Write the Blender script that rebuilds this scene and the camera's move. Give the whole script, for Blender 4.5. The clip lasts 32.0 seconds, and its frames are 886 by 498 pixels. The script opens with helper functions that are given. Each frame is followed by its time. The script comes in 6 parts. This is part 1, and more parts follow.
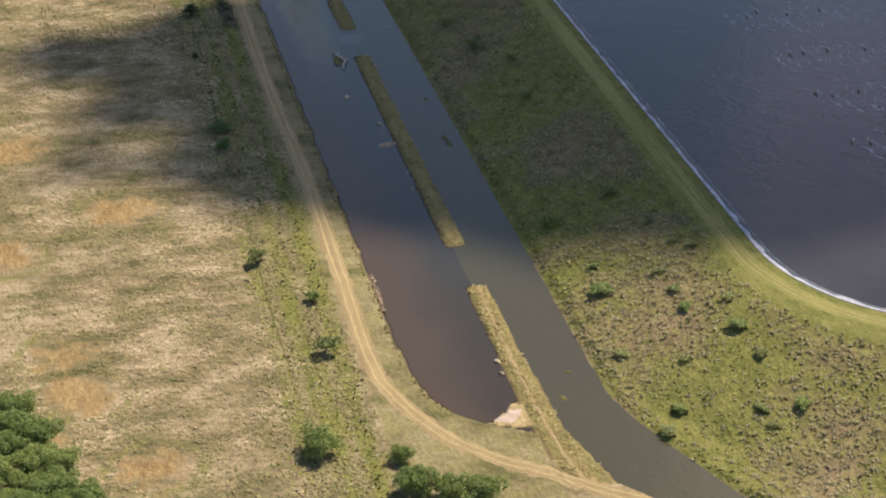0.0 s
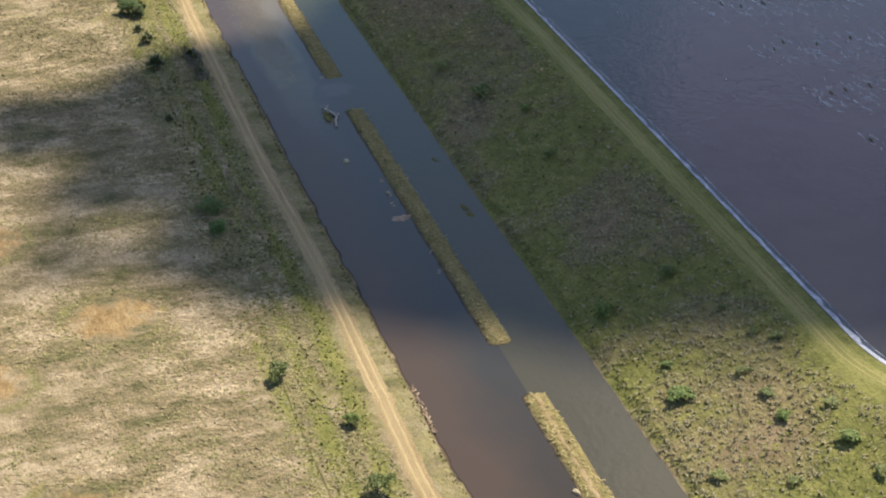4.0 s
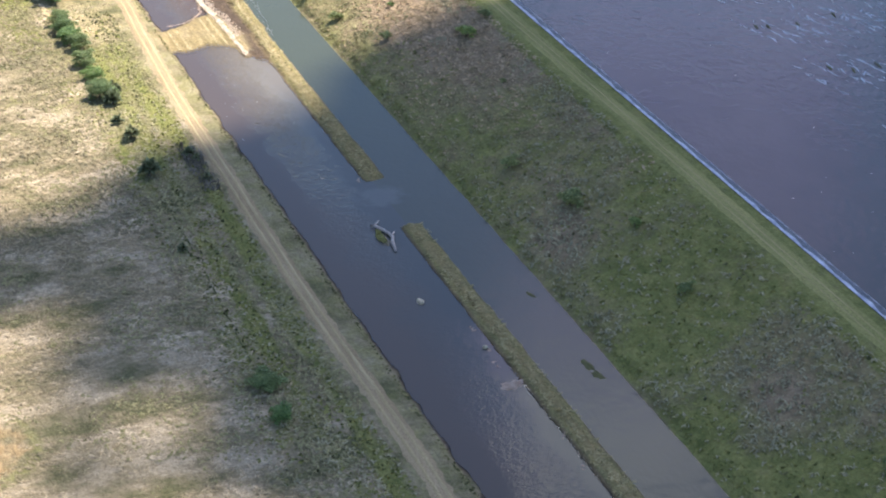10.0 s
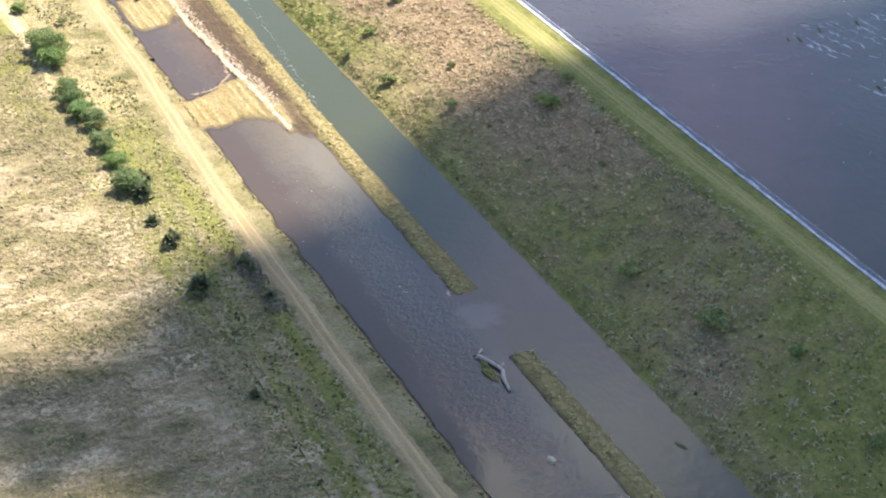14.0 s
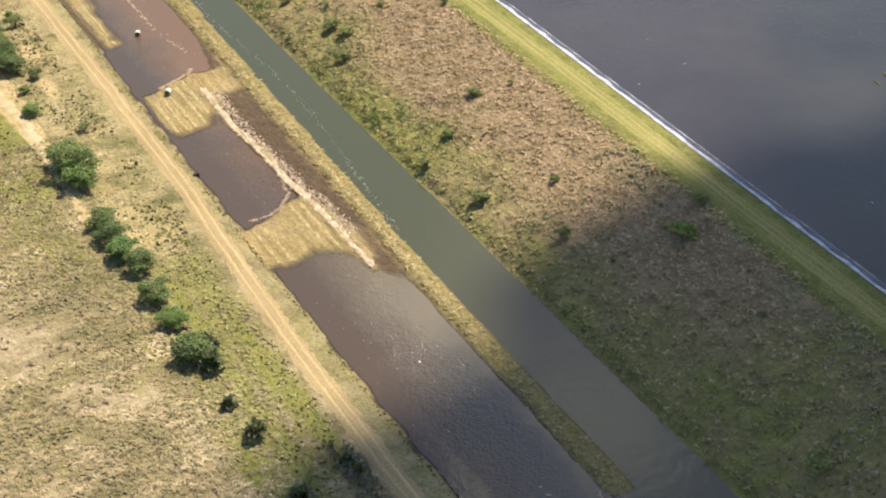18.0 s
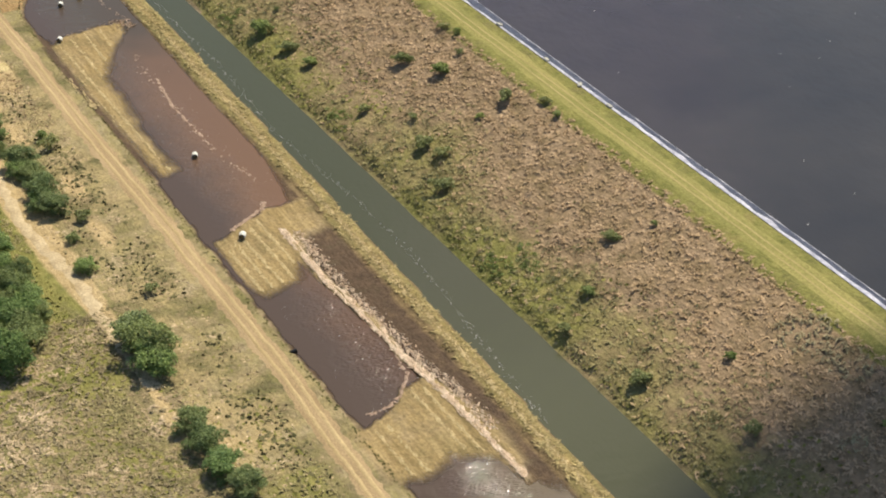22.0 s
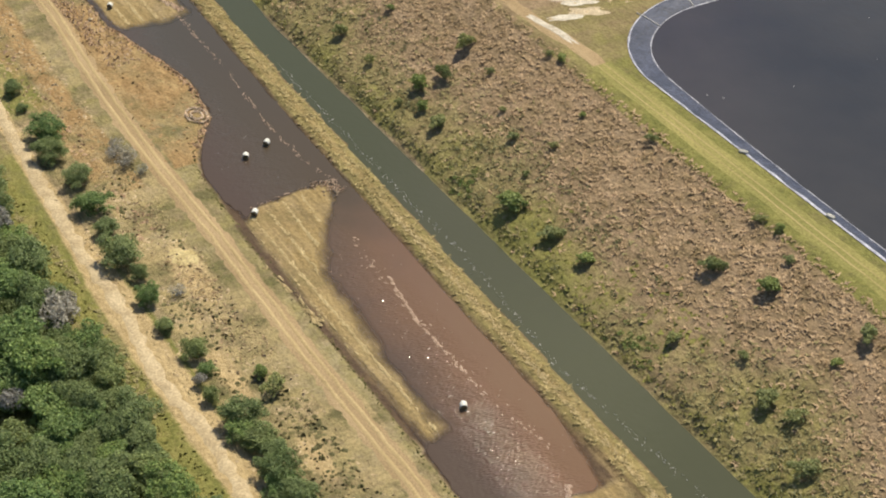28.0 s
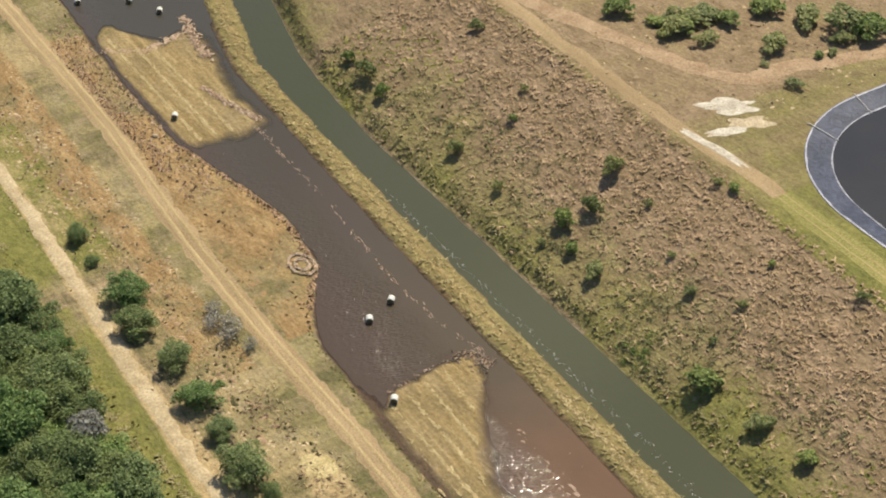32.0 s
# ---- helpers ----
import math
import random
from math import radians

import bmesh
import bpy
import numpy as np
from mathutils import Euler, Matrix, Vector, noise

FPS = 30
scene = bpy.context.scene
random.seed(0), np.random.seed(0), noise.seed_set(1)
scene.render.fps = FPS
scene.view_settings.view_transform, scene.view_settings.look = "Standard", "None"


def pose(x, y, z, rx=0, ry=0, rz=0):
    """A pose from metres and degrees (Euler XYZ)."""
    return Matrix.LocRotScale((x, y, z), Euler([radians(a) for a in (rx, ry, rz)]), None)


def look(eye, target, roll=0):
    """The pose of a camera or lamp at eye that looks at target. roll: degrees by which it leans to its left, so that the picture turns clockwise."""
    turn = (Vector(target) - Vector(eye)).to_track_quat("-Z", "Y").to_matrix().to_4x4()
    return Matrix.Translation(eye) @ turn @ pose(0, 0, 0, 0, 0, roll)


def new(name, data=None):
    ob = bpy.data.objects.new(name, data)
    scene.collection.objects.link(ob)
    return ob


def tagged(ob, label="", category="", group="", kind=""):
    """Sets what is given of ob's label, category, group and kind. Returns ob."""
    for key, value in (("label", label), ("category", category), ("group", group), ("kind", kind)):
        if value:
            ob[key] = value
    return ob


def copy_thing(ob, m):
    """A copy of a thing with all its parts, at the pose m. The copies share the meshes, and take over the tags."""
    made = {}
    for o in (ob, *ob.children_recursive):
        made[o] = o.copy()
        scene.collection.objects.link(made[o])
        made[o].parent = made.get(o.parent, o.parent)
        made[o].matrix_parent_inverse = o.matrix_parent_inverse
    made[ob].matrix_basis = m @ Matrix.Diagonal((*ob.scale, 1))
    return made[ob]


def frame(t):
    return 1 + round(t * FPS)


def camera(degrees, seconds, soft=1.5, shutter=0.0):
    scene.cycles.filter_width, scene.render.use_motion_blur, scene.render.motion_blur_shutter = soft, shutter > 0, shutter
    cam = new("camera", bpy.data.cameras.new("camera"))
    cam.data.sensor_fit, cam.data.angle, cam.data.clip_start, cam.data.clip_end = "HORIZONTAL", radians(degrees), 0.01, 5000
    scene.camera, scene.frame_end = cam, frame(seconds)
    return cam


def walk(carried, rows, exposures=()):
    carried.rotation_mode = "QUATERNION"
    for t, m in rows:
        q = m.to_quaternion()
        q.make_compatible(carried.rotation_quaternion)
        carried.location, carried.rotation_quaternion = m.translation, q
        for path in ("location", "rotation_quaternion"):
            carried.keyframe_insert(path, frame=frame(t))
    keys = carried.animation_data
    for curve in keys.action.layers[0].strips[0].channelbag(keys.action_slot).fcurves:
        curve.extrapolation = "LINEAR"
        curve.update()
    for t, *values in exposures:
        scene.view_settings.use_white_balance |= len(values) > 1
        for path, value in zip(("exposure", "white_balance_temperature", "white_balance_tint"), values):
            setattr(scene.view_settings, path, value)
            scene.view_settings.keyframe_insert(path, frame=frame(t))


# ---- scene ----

# ---------------------------------------------------------------- camera
cam = camera(27.47, 32.0, soft=2.0)
PATH = [
    (0, (-108.20, -0.39, 203.33), (-88.206, 86.224, 157.529), 0.80),
    (0.5, (-110.44, 8.32, 203.76), (-89.712, 94.576, 157.609), 0.58),
    (1, (-112.55, 17.02, 204.22), (-91.054, 102.927, 157.780), 0.41),
    (1.5, (-114.59, 25.60, 204.61), (-92.267, 111.162, 157.913), 0.26),
    (2, (-116.66, 34.05, 204.77), (-93.584, 119.279, 157.834), 0.15),
    (2.5, (-118.73, 42.34, 204.64), (-94.987, 127.308, 157.560), 0.05),
    (3, (-120.75, 50.55, 204.32), (-96.380, 135.295, 157.154), -0.03),
    (3.5, (-122.76, 58.75, 203.92), (-97.875, 143.316, 156.697), -0.10),
    (5.5, (-129.87, 94.23, 201.43), (-102.902, 177.932, 153.814), -0.06),
    (6, (-131.97, 104.78, 200.13), (-104.156, 188.138, 152.417), -0.02),
    (6.5, (-134.03, 115.47, 198.74), (-105.330, 198.471, 150.922), 0.04),
    (7, (-135.87, 126.06, 197.35), (-106.363, 208.728, 149.435), 0.14),
    (7.5, (-137.38, 136.37, 196.05), (-107.126, 218.696, 148.021), 0.26),
    (8, (-138.60, 146.39, 194.96), (-107.765, 228.433, 146.801), 0.35),
    (8.5, (-139.48, 156.12, 194.07), (-108.147, 237.883, 145.765), 0.39),
    (9, (-140.21, 165.67, 193.34), (-108.441, 247.164, 144.870), 0.35),
    (9.5, (-140.88, 175.21, 192.71), (-108.632, 256.410, 144.056), 0.25),
    (10, (-141.62, 184.88, 192.09), (-108.920, 265.760, 143.210), 0.14),
    (10.5, (-142.45, 194.65, 191.49), (-109.284, 275.190, 142.371), 0.08),
    (11, (-143.32, 204.43, 190.91), (-109.650, 284.623, 141.572), 0.09),
    (11.5, (-144.26, 214.11, 190.30), (-110.078, 293.961, 140.745), 0.12),
    (12, (-145.16, 223.85, 189.68), (-110.510, 303.398, 139.961), 0.14),
    (12.5, (-145.92, 233.82, 189.16), (-110.845, 313.090, 139.294), 0.14),
    (13, (-146.48, 244.06, 188.74), (-111.030, 323.042, 138.690), 0.15),
    (13.5, (-146.86, 254.42, 188.39), (-111.083, 333.101, 138.104), 0.15),
    (14, (-147.11, 264.78, 188.09), (-111.030, 343.170, 137.551), 0.13),
    (14.5, (-147.17, 275.11, 187.84), (-110.801, 353.202, 137.062), 0.13),
    (16.5, (-146.03, 315.04, 187.77), (-108.626, 392.033, 136.069), -0.32),
    (17, (-145.83, 325.67, 187.88), (-108.096, 402.352, 135.955), -0.37),
    (17.5, (-145.60, 336.25, 188.01), (-107.501, 412.623, 135.901), -0.37),
    (18, (-145.50, 346.72, 188.20), (-107.023, 422.755, 135.879), -0.41),
    (18.5, (-145.48, 357.04, 188.42), (-106.624, 432.744, 135.899), -0.44),
    (19, (-145.51, 367.29, 188.65), (-106.308, 442.665, 135.899), -0.45),
    (19.5, (-145.55, 377.51, 188.89), (-105.990, 452.561, 135.949), -0.46),
    (20, (-145.50, 387.67, 189.15), (-105.603, 462.403, 136.011), -0.48),
    (20.5, (-145.29, 397.89, 189.49), (-105.088, 472.284, 136.111), -0.51),
    (21, (-144.95, 408.21, 189.91), (-104.475, 482.271, 136.271), -0.58),
    (21.5, (-144.51, 418.45, 190.31), (-103.809, 492.188, 136.400), -0.66),
    (22, (-144.00, 428.58, 190.68), (-103.162, 502.037, 136.492), -0.75),
    (22.5, (-143.49, 438.50, 191.03), (-102.598, 511.729, 136.581), -0.81),
    (23, (-143.04, 448.33, 191.34), (-102.119, 521.374, 136.659), -0.87),
    (23.5, (-142.71, 458.27, 191.57), (-101.749, 531.138, 136.683), -0.92),
    (24, (-142.49, 468.30, 191.72), (-101.486, 540.995, 136.642), -0.92),
    (24.5, (-142.38, 478.39, 191.84), (-101.309, 550.865, 136.514), -0.88),
    (25, (-142.47, 488.45, 191.99), (-101.444, 560.713, 136.354), -0.83),
    (25.5, (-142.58, 498.36, 192.20), (-101.589, 570.329, 136.164), -0.74),
    (27.5, (-143.42, 540.81, 194.67), (-102.828, 611.352, 136.569), 0.02),
    (28, (-143.57, 551.11, 194.79), (-103.046, 621.351, 136.275), 0.18),
    (28.5, (-143.65, 561.40, 194.85), (-103.113, 631.318, 135.959), 0.32),
    (29, (-143.68, 571.68, 194.89), (-103.059, 641.277, 135.681), 0.48),
    (29.5, (-143.68, 581.96, 194.87), (-102.915, 651.207, 135.344), 0.64),
    (30, (-143.74, 592.22, 194.75), (-102.731, 661.053, 134.911), 0.72),
    (30.5, (-143.47, 602.22, 194.53), (-101.748, 670.290, 134.321), 0.70),
    (31, (-143.27, 612.21, 194.28), (-100.861, 679.505, 133.674), 0.67),
    (31.5, (-143.18, 622.27, 194.04), (-100.236, 688.861, 133.043), 0.65),
    (32, (-143.22, 632.40, 193.81), (-99.852, 698.370, 132.438), 0.66),
]
EXPOSURES = [
    (0, 0.4, 6520, 6), (3, 0.52, 6300, 5), (5.5, 0.8, 5980, 5), (7, 1.0, 5720, 8), (9, 1.22, 5640, 9), (13, 1.53, 5950, 6), (14.5, 1.42, 6050, 5),
    (16.5, 1.05, 6400, 3), (19, 0.7, 6600, 5), (22, 0.4, 6500, 6), (32, 0.28, 6450, 6)]
walk(cam, [(t, look(eye, target, roll)) for t, eye, target, roll in PATH], EXPOSURES)

# ---------------------------------------------------------------- world and sun
SUN_TO = Vector((0.83, 0.56, 0.0)).normalized()      # towards the sun, on the ground
SUN_UP = radians(58)
SUN_DIR = Vector((SUN_TO.x * math.cos(SUN_UP), SUN_TO.y * math.cos(SUN_UP), math.sin(SUN_UP)))
world = bpy.data.worlds.new("sky")
scene.world = world
world.use_nodes = True
sky = world.node_tree.nodes.new("ShaderNodeTexSky")
sky.sky_type, sky.sun_disc = "NISHITA", False
sky.sun_elevation, sky.sun_rotation = SUN_UP, math.atan2(SUN_TO.x, SUN_TO.y)
world.node_tree.nodes["Background"].inputs[1].default_value = 0.09
world.node_tree.links.new(sky.outputs[0], world.node_tree.nodes["Background"].inputs[0])
sun = new("sun", bpy.data.lights.new("sun", "SUN"))
sun.data.energy, sun.data.angle, sun.data.color = 4.4, radians(1.5), (1.0, 0.895, 0.72)
sun.matrix_world = look(SUN_DIR * 500, (0, 0, 0))

# ---------------------------------------------------------------- materials
def material(name, rough=0.9, spec=0.3):
    m = bpy.data.materials.new(name)
    m.use_nodes = True
    b = m.node_tree.nodes["Principled BSDF"]
    b.inputs["Roughness"].default_value = rough
    b.inputs["Specular IOR Level"].default_value = spec
    return m, m.node_tree, b


def noise_tex(nt, scale, detail=4.0, coord=None, rough=0.55, stretch=None):
    t = nt.nodes.new("ShaderNodeTexNoise")
    t.inputs["Scale"].default_value, t.inputs["Detail"].default_value, t.inputs["Roughness"].default_value = scale, detail, rough
    if coord is None:
        coord = nt.nodes.new("ShaderNodeNewGeometry").outputs["Position"]
    if stretch:
        mp = nt.nodes.new("ShaderNodeMapping")
        mp.inputs["Scale"].default_value = stretch
        nt.links.new(coord, mp.inputs["Vector"])
        coord = mp.outputs[0]
    nt.links.new(coord, t.inputs["Vector"])
    return t.outputs["Fac"]


def ramp(nt, fac, stops):
    r = nt.nodes.new("ShaderNodeValToRGB")
    e = r.color_ramp.elements
    while len(e) < len(stops):
        e.new(0.5)
    for el, (p, c) in zip(e, stops):
        el.position, el.color = p, (*c, 1)
    nt.links.new(fac, r.inputs[0])
    return r.outputs[0]


def mix(nt, fac, a, b, mode="MIX"):
    m = nt.nodes.new("ShaderNodeMix")
    m.data_type, m.blend_type = "RGBA", mode
    for sock, v in ((m.inputs[0], fac), (m.inputs[6], a), (m.inputs[7], b)):
        if hasattr(v, "is_output"):
            nt.links.new(v, sock)
        else:
            sock.default_value = v if not isinstance(v, tuple) else (*v, 1)
    return m.outputs[2]


def maths(nt, op, a, b=0.0, clamp=False):
    m = nt.nodes.new("ShaderNodeMath")
    m.operation, m.use_clamp = op, clamp
    for sock, v in zip(m.inputs, (a, b)):
        if hasattr(v, "is_output"):
            nt.links.new(v, sock)
        else:
            sock.default_value = v
    return m.outputs[0]


def bump(nt, bsdf, height, strength=0.5, dist=0.1):
    n = nt.nodes.new("ShaderNodeBump")
    n.inputs["Strength"].default_value, n.inputs["Distance"].default_value = strength, dist
    nt.links.new(height, n.inputs["Height"])
    nt.links.new(n.outputs[0], bsdf.inputs["Normal"])


def mottled(name, c0, c1, scale, rough=0.9, fine=6.0, bump_strength=0.4, bump_dist=0.05, spec=0.2, stretch=None, random_by="", vary=1.0):
    """A surface of two colours at two scales, with fine relief."""
    m, nt, b = material(name, rough, spec)
    big, small = noise_tex(nt, scale, 5, stretch=stretch), noise_tex(nt, fine, 5)
    col = ramp(nt, big, [(0.32, c0), (0.68, c1)])
    grain = ramp(nt, small, [(0.3, (0.62, 0.62, 0.62)), (0.7, (1.25, 1.25, 1.25))])
    col = mix(nt, 1.0, col, grain, "MULTIPLY")
    if random_by:
        if random_by == "island":
            r = nt.nodes.new("ShaderNodeNewGeometry").outputs["Random Per Island"]
        else:
            r = nt.nodes.new("ShaderNodeObjectInfo").outputs["Random"]
        col = mix(nt, 1.0, col, ramp(nt, r, [(0.0, (1 - 0.38 * vary, 1 - 0.34 * vary, 1 - 0.4 * vary)), (1.0, (1 + 0.3 * vary, 1 + 0.25 * vary, 1 + 0.2 * vary))]), "MULTIPLY")
    nt.links.new(col, b.inputs["Base Color"])
    bump(nt, b, small, bump_strength, bump_dist)
    return m


FIELD_NOISE = (0.085, 7, 0.72, (0.7, 1.2, 1.0))
COVER_NOISE = (0.3, 6, 0.7, (1.0, 0.8, 1.0))


def cover_material(name, stops, pattern, vary=0.4, gain=1.0):
    """Grass clumps that carry the colours of the ground under them."""
    m, nt, b = material(name, 0.95, 0.1)
    n = noise_tex(nt, *pattern[:2], rough=pattern[2], stretch=pattern[3])
    col = ramp(nt, n, [(p, tuple(v * gain for v in c)) for p, c in stops])
    r = nt.nodes.new("ShaderNodeNewGeometry").outputs["Random Per Island"]
    col = mix(nt, 1.0, col, ramp(nt, r, [(0.0, (1 - 0.4 * vary,) * 3), (1.0, (1 + 0.35 * vary, 1 + 0.32 * vary, 1 + 0.28 * vary))]), "MULTIPLY")
    small = noise_tex(nt, 5.0, 4)
    col = mix(nt, 1.0, col, ramp(nt, small, [(0.3, (0.75, 0.75, 0.75)), (0.7, (1.18, 1.18, 1.18))]), "MULTIPLY")
    nt.links.new(col, b.inputs["Base Color"])
    bump(nt, b, small, 0.4, 0.05)
    return m


def ground_material():
    """Zones from two mesh attributes; tufts, stains and grain from noise."""
    m, nt, b = material("ground_cover", 0.95, 0.1)
    za = nt.nodes.new("ShaderNodeAttribute")
    za.attribute_name = "zone_a"
    zb = nt.nodes.new("ShaderNodeAttribute")
    zb.attribute_name = "zone_b"
    sa, sb = nt.nodes.new("ShaderNodeSeparateColor"), nt.nodes.new("ShaderNodeSeparateColor")
    nt.links.new(za.outputs["Color"], sa.inputs[0])
    nt.links.new(zb.outputs["Color"], sb.inputs[0])
    n1, n2, n3 = noise_tex(nt, 0.05, 5), noise_tex(nt, *COVER_NOISE[:2], rough=COVER_NOISE[2], stretch=COVER_NOISE[3]), noise_tex(nt, 1.3, 6, rough=0.7)
    streak = maths(nt, "ADD", maths(nt, "MULTIPLY", noise_tex(nt, 1.0, 6, rough=0.65, stretch=(0.85, 0.07, 1.0)), 0.78), maths(nt, "MULTIPLY", n2, 0.22))
    n4 = noise_tex(nt, *FIELD_NOISE[:2], rough=FIELD_NOISE[2], stretch=FIELD_NOISE[3])
    dry = ramp(nt, n4, [(0.37, DRY[0]), (0.5, DRY[1]), (0.61, DRY[2])])
    green = ramp(nt, n2, [(0.3, GREEN[0]), (0.7, GREEN[1])])
    slope = ramp(nt, n2, [(0.3, SLOPE[0]), (0.5, SLOPE[1]), (0.72, SLOPE[2])])
    sand = ramp(nt, n2, [(0.3, SAND[0]), (0.7, SAND[1])])
    mud = ramp(nt, n2, [(0.35, MUD[0]), (0.65, MUD[1])])
    straw = ramp(nt, streak, [(0.36, STRAW[0]), (0.5, STRAW[1]), (0.66, STRAW[2])])
    orange = ramp(nt, noise_tex(nt, 0.45, 6, rough=0.75, stretch=(1.0, 0.35, 1.0)), [(0.34, ORANGE[0]), (0.56, ORANGE[1]), (0.7, ORANGE[2])])

    def soft_edge(mask, low=0.25, high=0.75):
        e = maths(nt, "ADD", mask, maths(nt, "ADD", maths(nt, "MULTIPLY", maths(nt, "SUBTRACT", n2, 0.5), 0.9), maths(nt, "MULTIPLY", maths(nt, "SUBTRACT", n4, 0.5), 0.9)))
        mr = nt.nodes.new("ShaderNodeMapRange")
        mr.inputs["From Min"].default_value, mr.inputs["From Max"].default_value = low, high
        nt.links.new(e, mr.inputs["Value"])
        return mr.outputs[0]

    col = mix(nt, soft_edge(sa.outputs[1]), dry, slope)
    col = mix(nt, soft_edge(sa.outputs[0]), col, green)
    col = mix(nt, soft_edge(sa.outputs[2]), col, sand)
    col = mix(nt, soft_edge(sb.outputs[2]), col, orange)
    col = mix(nt, soft_edge(sb.outputs[0], 0.1, 0.9), col, mud)
    col = mix(nt, soft_edge(sb.outputs[1], 0.05, 1.0), col, straw)
    grain = ramp(nt, n3, [(0.28, (0.66, 0.66, 0.66)), (0.5, (1.0, 1.0, 1.0)), (0.72, (1.26, 1.26, 1.26))])
    col = mix(nt, 1.0, col, grain, "MULTIPLY")
    nt.links.new(col, b.inputs["Base Color"])
    rumple = maths(nt, "ADD", n3, maths(nt, "MULTIPLY", noise_tex(nt, 0.6, 3, stretch=(1.5, 0.7, 1.0)), 2.0))
    bump(nt, b, rumple, 0.9, 0.3)
    return m


def water_material(name, stops, scale, ripple, rough=0.12, detail_scale=0.9, along_y=None, wave=0.12, deep=None, rough_from=None, spec=0.5, plume=None, crests=(1.0, 0.7, 1.0), shallow=0.0, chop=3, exposed=None):
    """Murky water: silt colours, mixed by noise or, with along_y, from one end of the canal to the other."""
    m, nt, b = material(name, rough, spec)
    b.inputs["IOR"].default_value = 1.33
    n = noise_tex(nt, scale, 4)
    if along_y:
        sep = nt.nodes.new("ShaderNodeSeparateXYZ")
        nt.links.new(nt.nodes.new("ShaderNodeNewGeometry").outputs["Position"], sep.inputs[0])
        mr = nt.nodes.new("ShaderNodeMapRange")
        mr.inputs["From Min"].default_value, mr.inputs["From Max"].default_value = along_y
        nt.links.new(sep.outputs[1], mr.inputs["Value"])
        fac = maths(nt, "ADD", mr.outputs[0], maths(nt, "MULTIPLY", maths(nt, "SUBTRACT", n, 0.5), 0.06))
    else:
        fac = n
    col = ramp(nt, fac, stops)
    if deep:
        east = nt.nodes.new("ShaderNodeMapRange")
        east.inputs["From Min"].default_value, east.inputs["From Max"].default_value = deep[0]
        nt.links.new(maths(nt, "ADD", sep.outputs[0], maths(nt, "MULTIPLY", maths(nt, "SUBTRACT", n, 0.5), 14.0)), east.inputs["Value"])
        col = mix(nt, east.outputs[0], deep[1], col)
    if plume:
        gap = nt.nodes.new("ShaderNodeVectorMath")
        gap.operation = "DISTANCE"
        gap.inputs[1].default_value = (*plume[0], 0)
        nt.links.new(nt.nodes.new("ShaderNodeNewGeometry").outputs["Position"], gap.inputs[0])
        near = nt.nodes.new("ShaderNodeMapRange")
        near.interpolation_type = "SMOOTHSTEP"
        near.inputs["From Min"].default_value, near.inputs["From Max"].default_value = plume[1], plume[1] * 0.35
        nt.links.new(maths(nt, "ADD", gap.outputs["Value"], maths(nt, "MULTIPLY", maths(nt, "SUBTRACT", noise_tex(nt, 0.35, 4), 0.5), 7.0)), near.inputs["Value"])
        col = mix(nt, near.outputs[0], col, plume[2])
    nt.links.new(col, b.inputs["Base Color"])
    waves = maths(nt, "ADD", noise_tex(nt, detail_scale, chop, stretch=crests), maths(nt, "MULTIPLY", noise_tex(nt, detail_scale * 0.22, 2), 1.5))
    waves = maths(nt, "SUBTRACT", waves, 1.25)
    if rough_from:
        lee = nt.nodes.new("ShaderNodeMapRange")
        lee.inputs["From Min"].default_value, lee.inputs["From Max"].default_value, lee.inputs["To Min"].default_value = *rough_from, 0.15
        nt.links.new(sep.outputs[1], lee.inputs["Value"])
        abate = nt.nodes.new("ShaderNodeMapRange")
        abate.inputs["From Min"].default_value, abate.inputs["From Max"].default_value = 630, 820
        abate.inputs["To Min"].default_value, abate.inputs["To Max"].default_value = 1.0, 0.66
        nt.links.new(sep.outputs[1], abate.inputs["Value"])
        waves = maths(nt, "MULTIPLY", waves, maths(nt, "MULTIPLY", lee.outputs[0], abate.outputs[0]))
    if exposed:
        # wind reaches the middle of the pond, its banks lie calm
        aside = maths(nt, "ABSOLUTE", maths(nt, "SUBTRACT", maths(nt, "ADD", sep.outputs[0], maths(nt, "MULTIPLY", maths(nt, "SUBTRACT", noise_tex(nt, 0.12, 3), 0.5), 9.0)), exposed[0]))
        calm = nt.nodes.new("ShaderNodeMapRange")
        calm.interpolation_type = "SMOOTHSTEP"
        calm.inputs["From Min"].default_value, calm.inputs["From Max"].default_value = exposed[1:]
        calm.inputs["To Min"].default_value, calm.inputs["To Max"].default_value = 1.0, 0.12
        nt.links.new(aside, calm.inputs["Value"])
        waves = maths(nt, "MULTIPLY", waves, calm.outputs[0])
    bump(nt, b, waves, ripple, wave)
    if shallow:
        # the bed shows through where the water is only a few centimetres deep
        depth = nt.nodes.new("ShaderNodeAttribute")
        depth.attribute_name = "depth"
        veil = nt.nodes.new("ShaderNodeMapRange")
        veil.interpolation_type = "SMOOTHSTEP"
        veil.inputs["From Min"].default_value, veil.inputs["From Max"].default_value = -0.01, shallow
        veil.inputs["To Min"].default_value = 0.12
        nt.links.new(depth.outputs["Fac"], veil.inputs["Value"])
        clear, both = nt.nodes.new("ShaderNodeBsdfTransparent"), nt.nodes.new("ShaderNodeMixShader")
        nt.links.new(veil.outputs[0], both.inputs[0])
        nt.links.new(clear.outputs[0], both.inputs[1])
        nt.links.new(b.outputs[0], both.inputs[2])
        nt.links.new(both.outputs[0], nt.nodes["Material Output"].inputs[0])
    return m


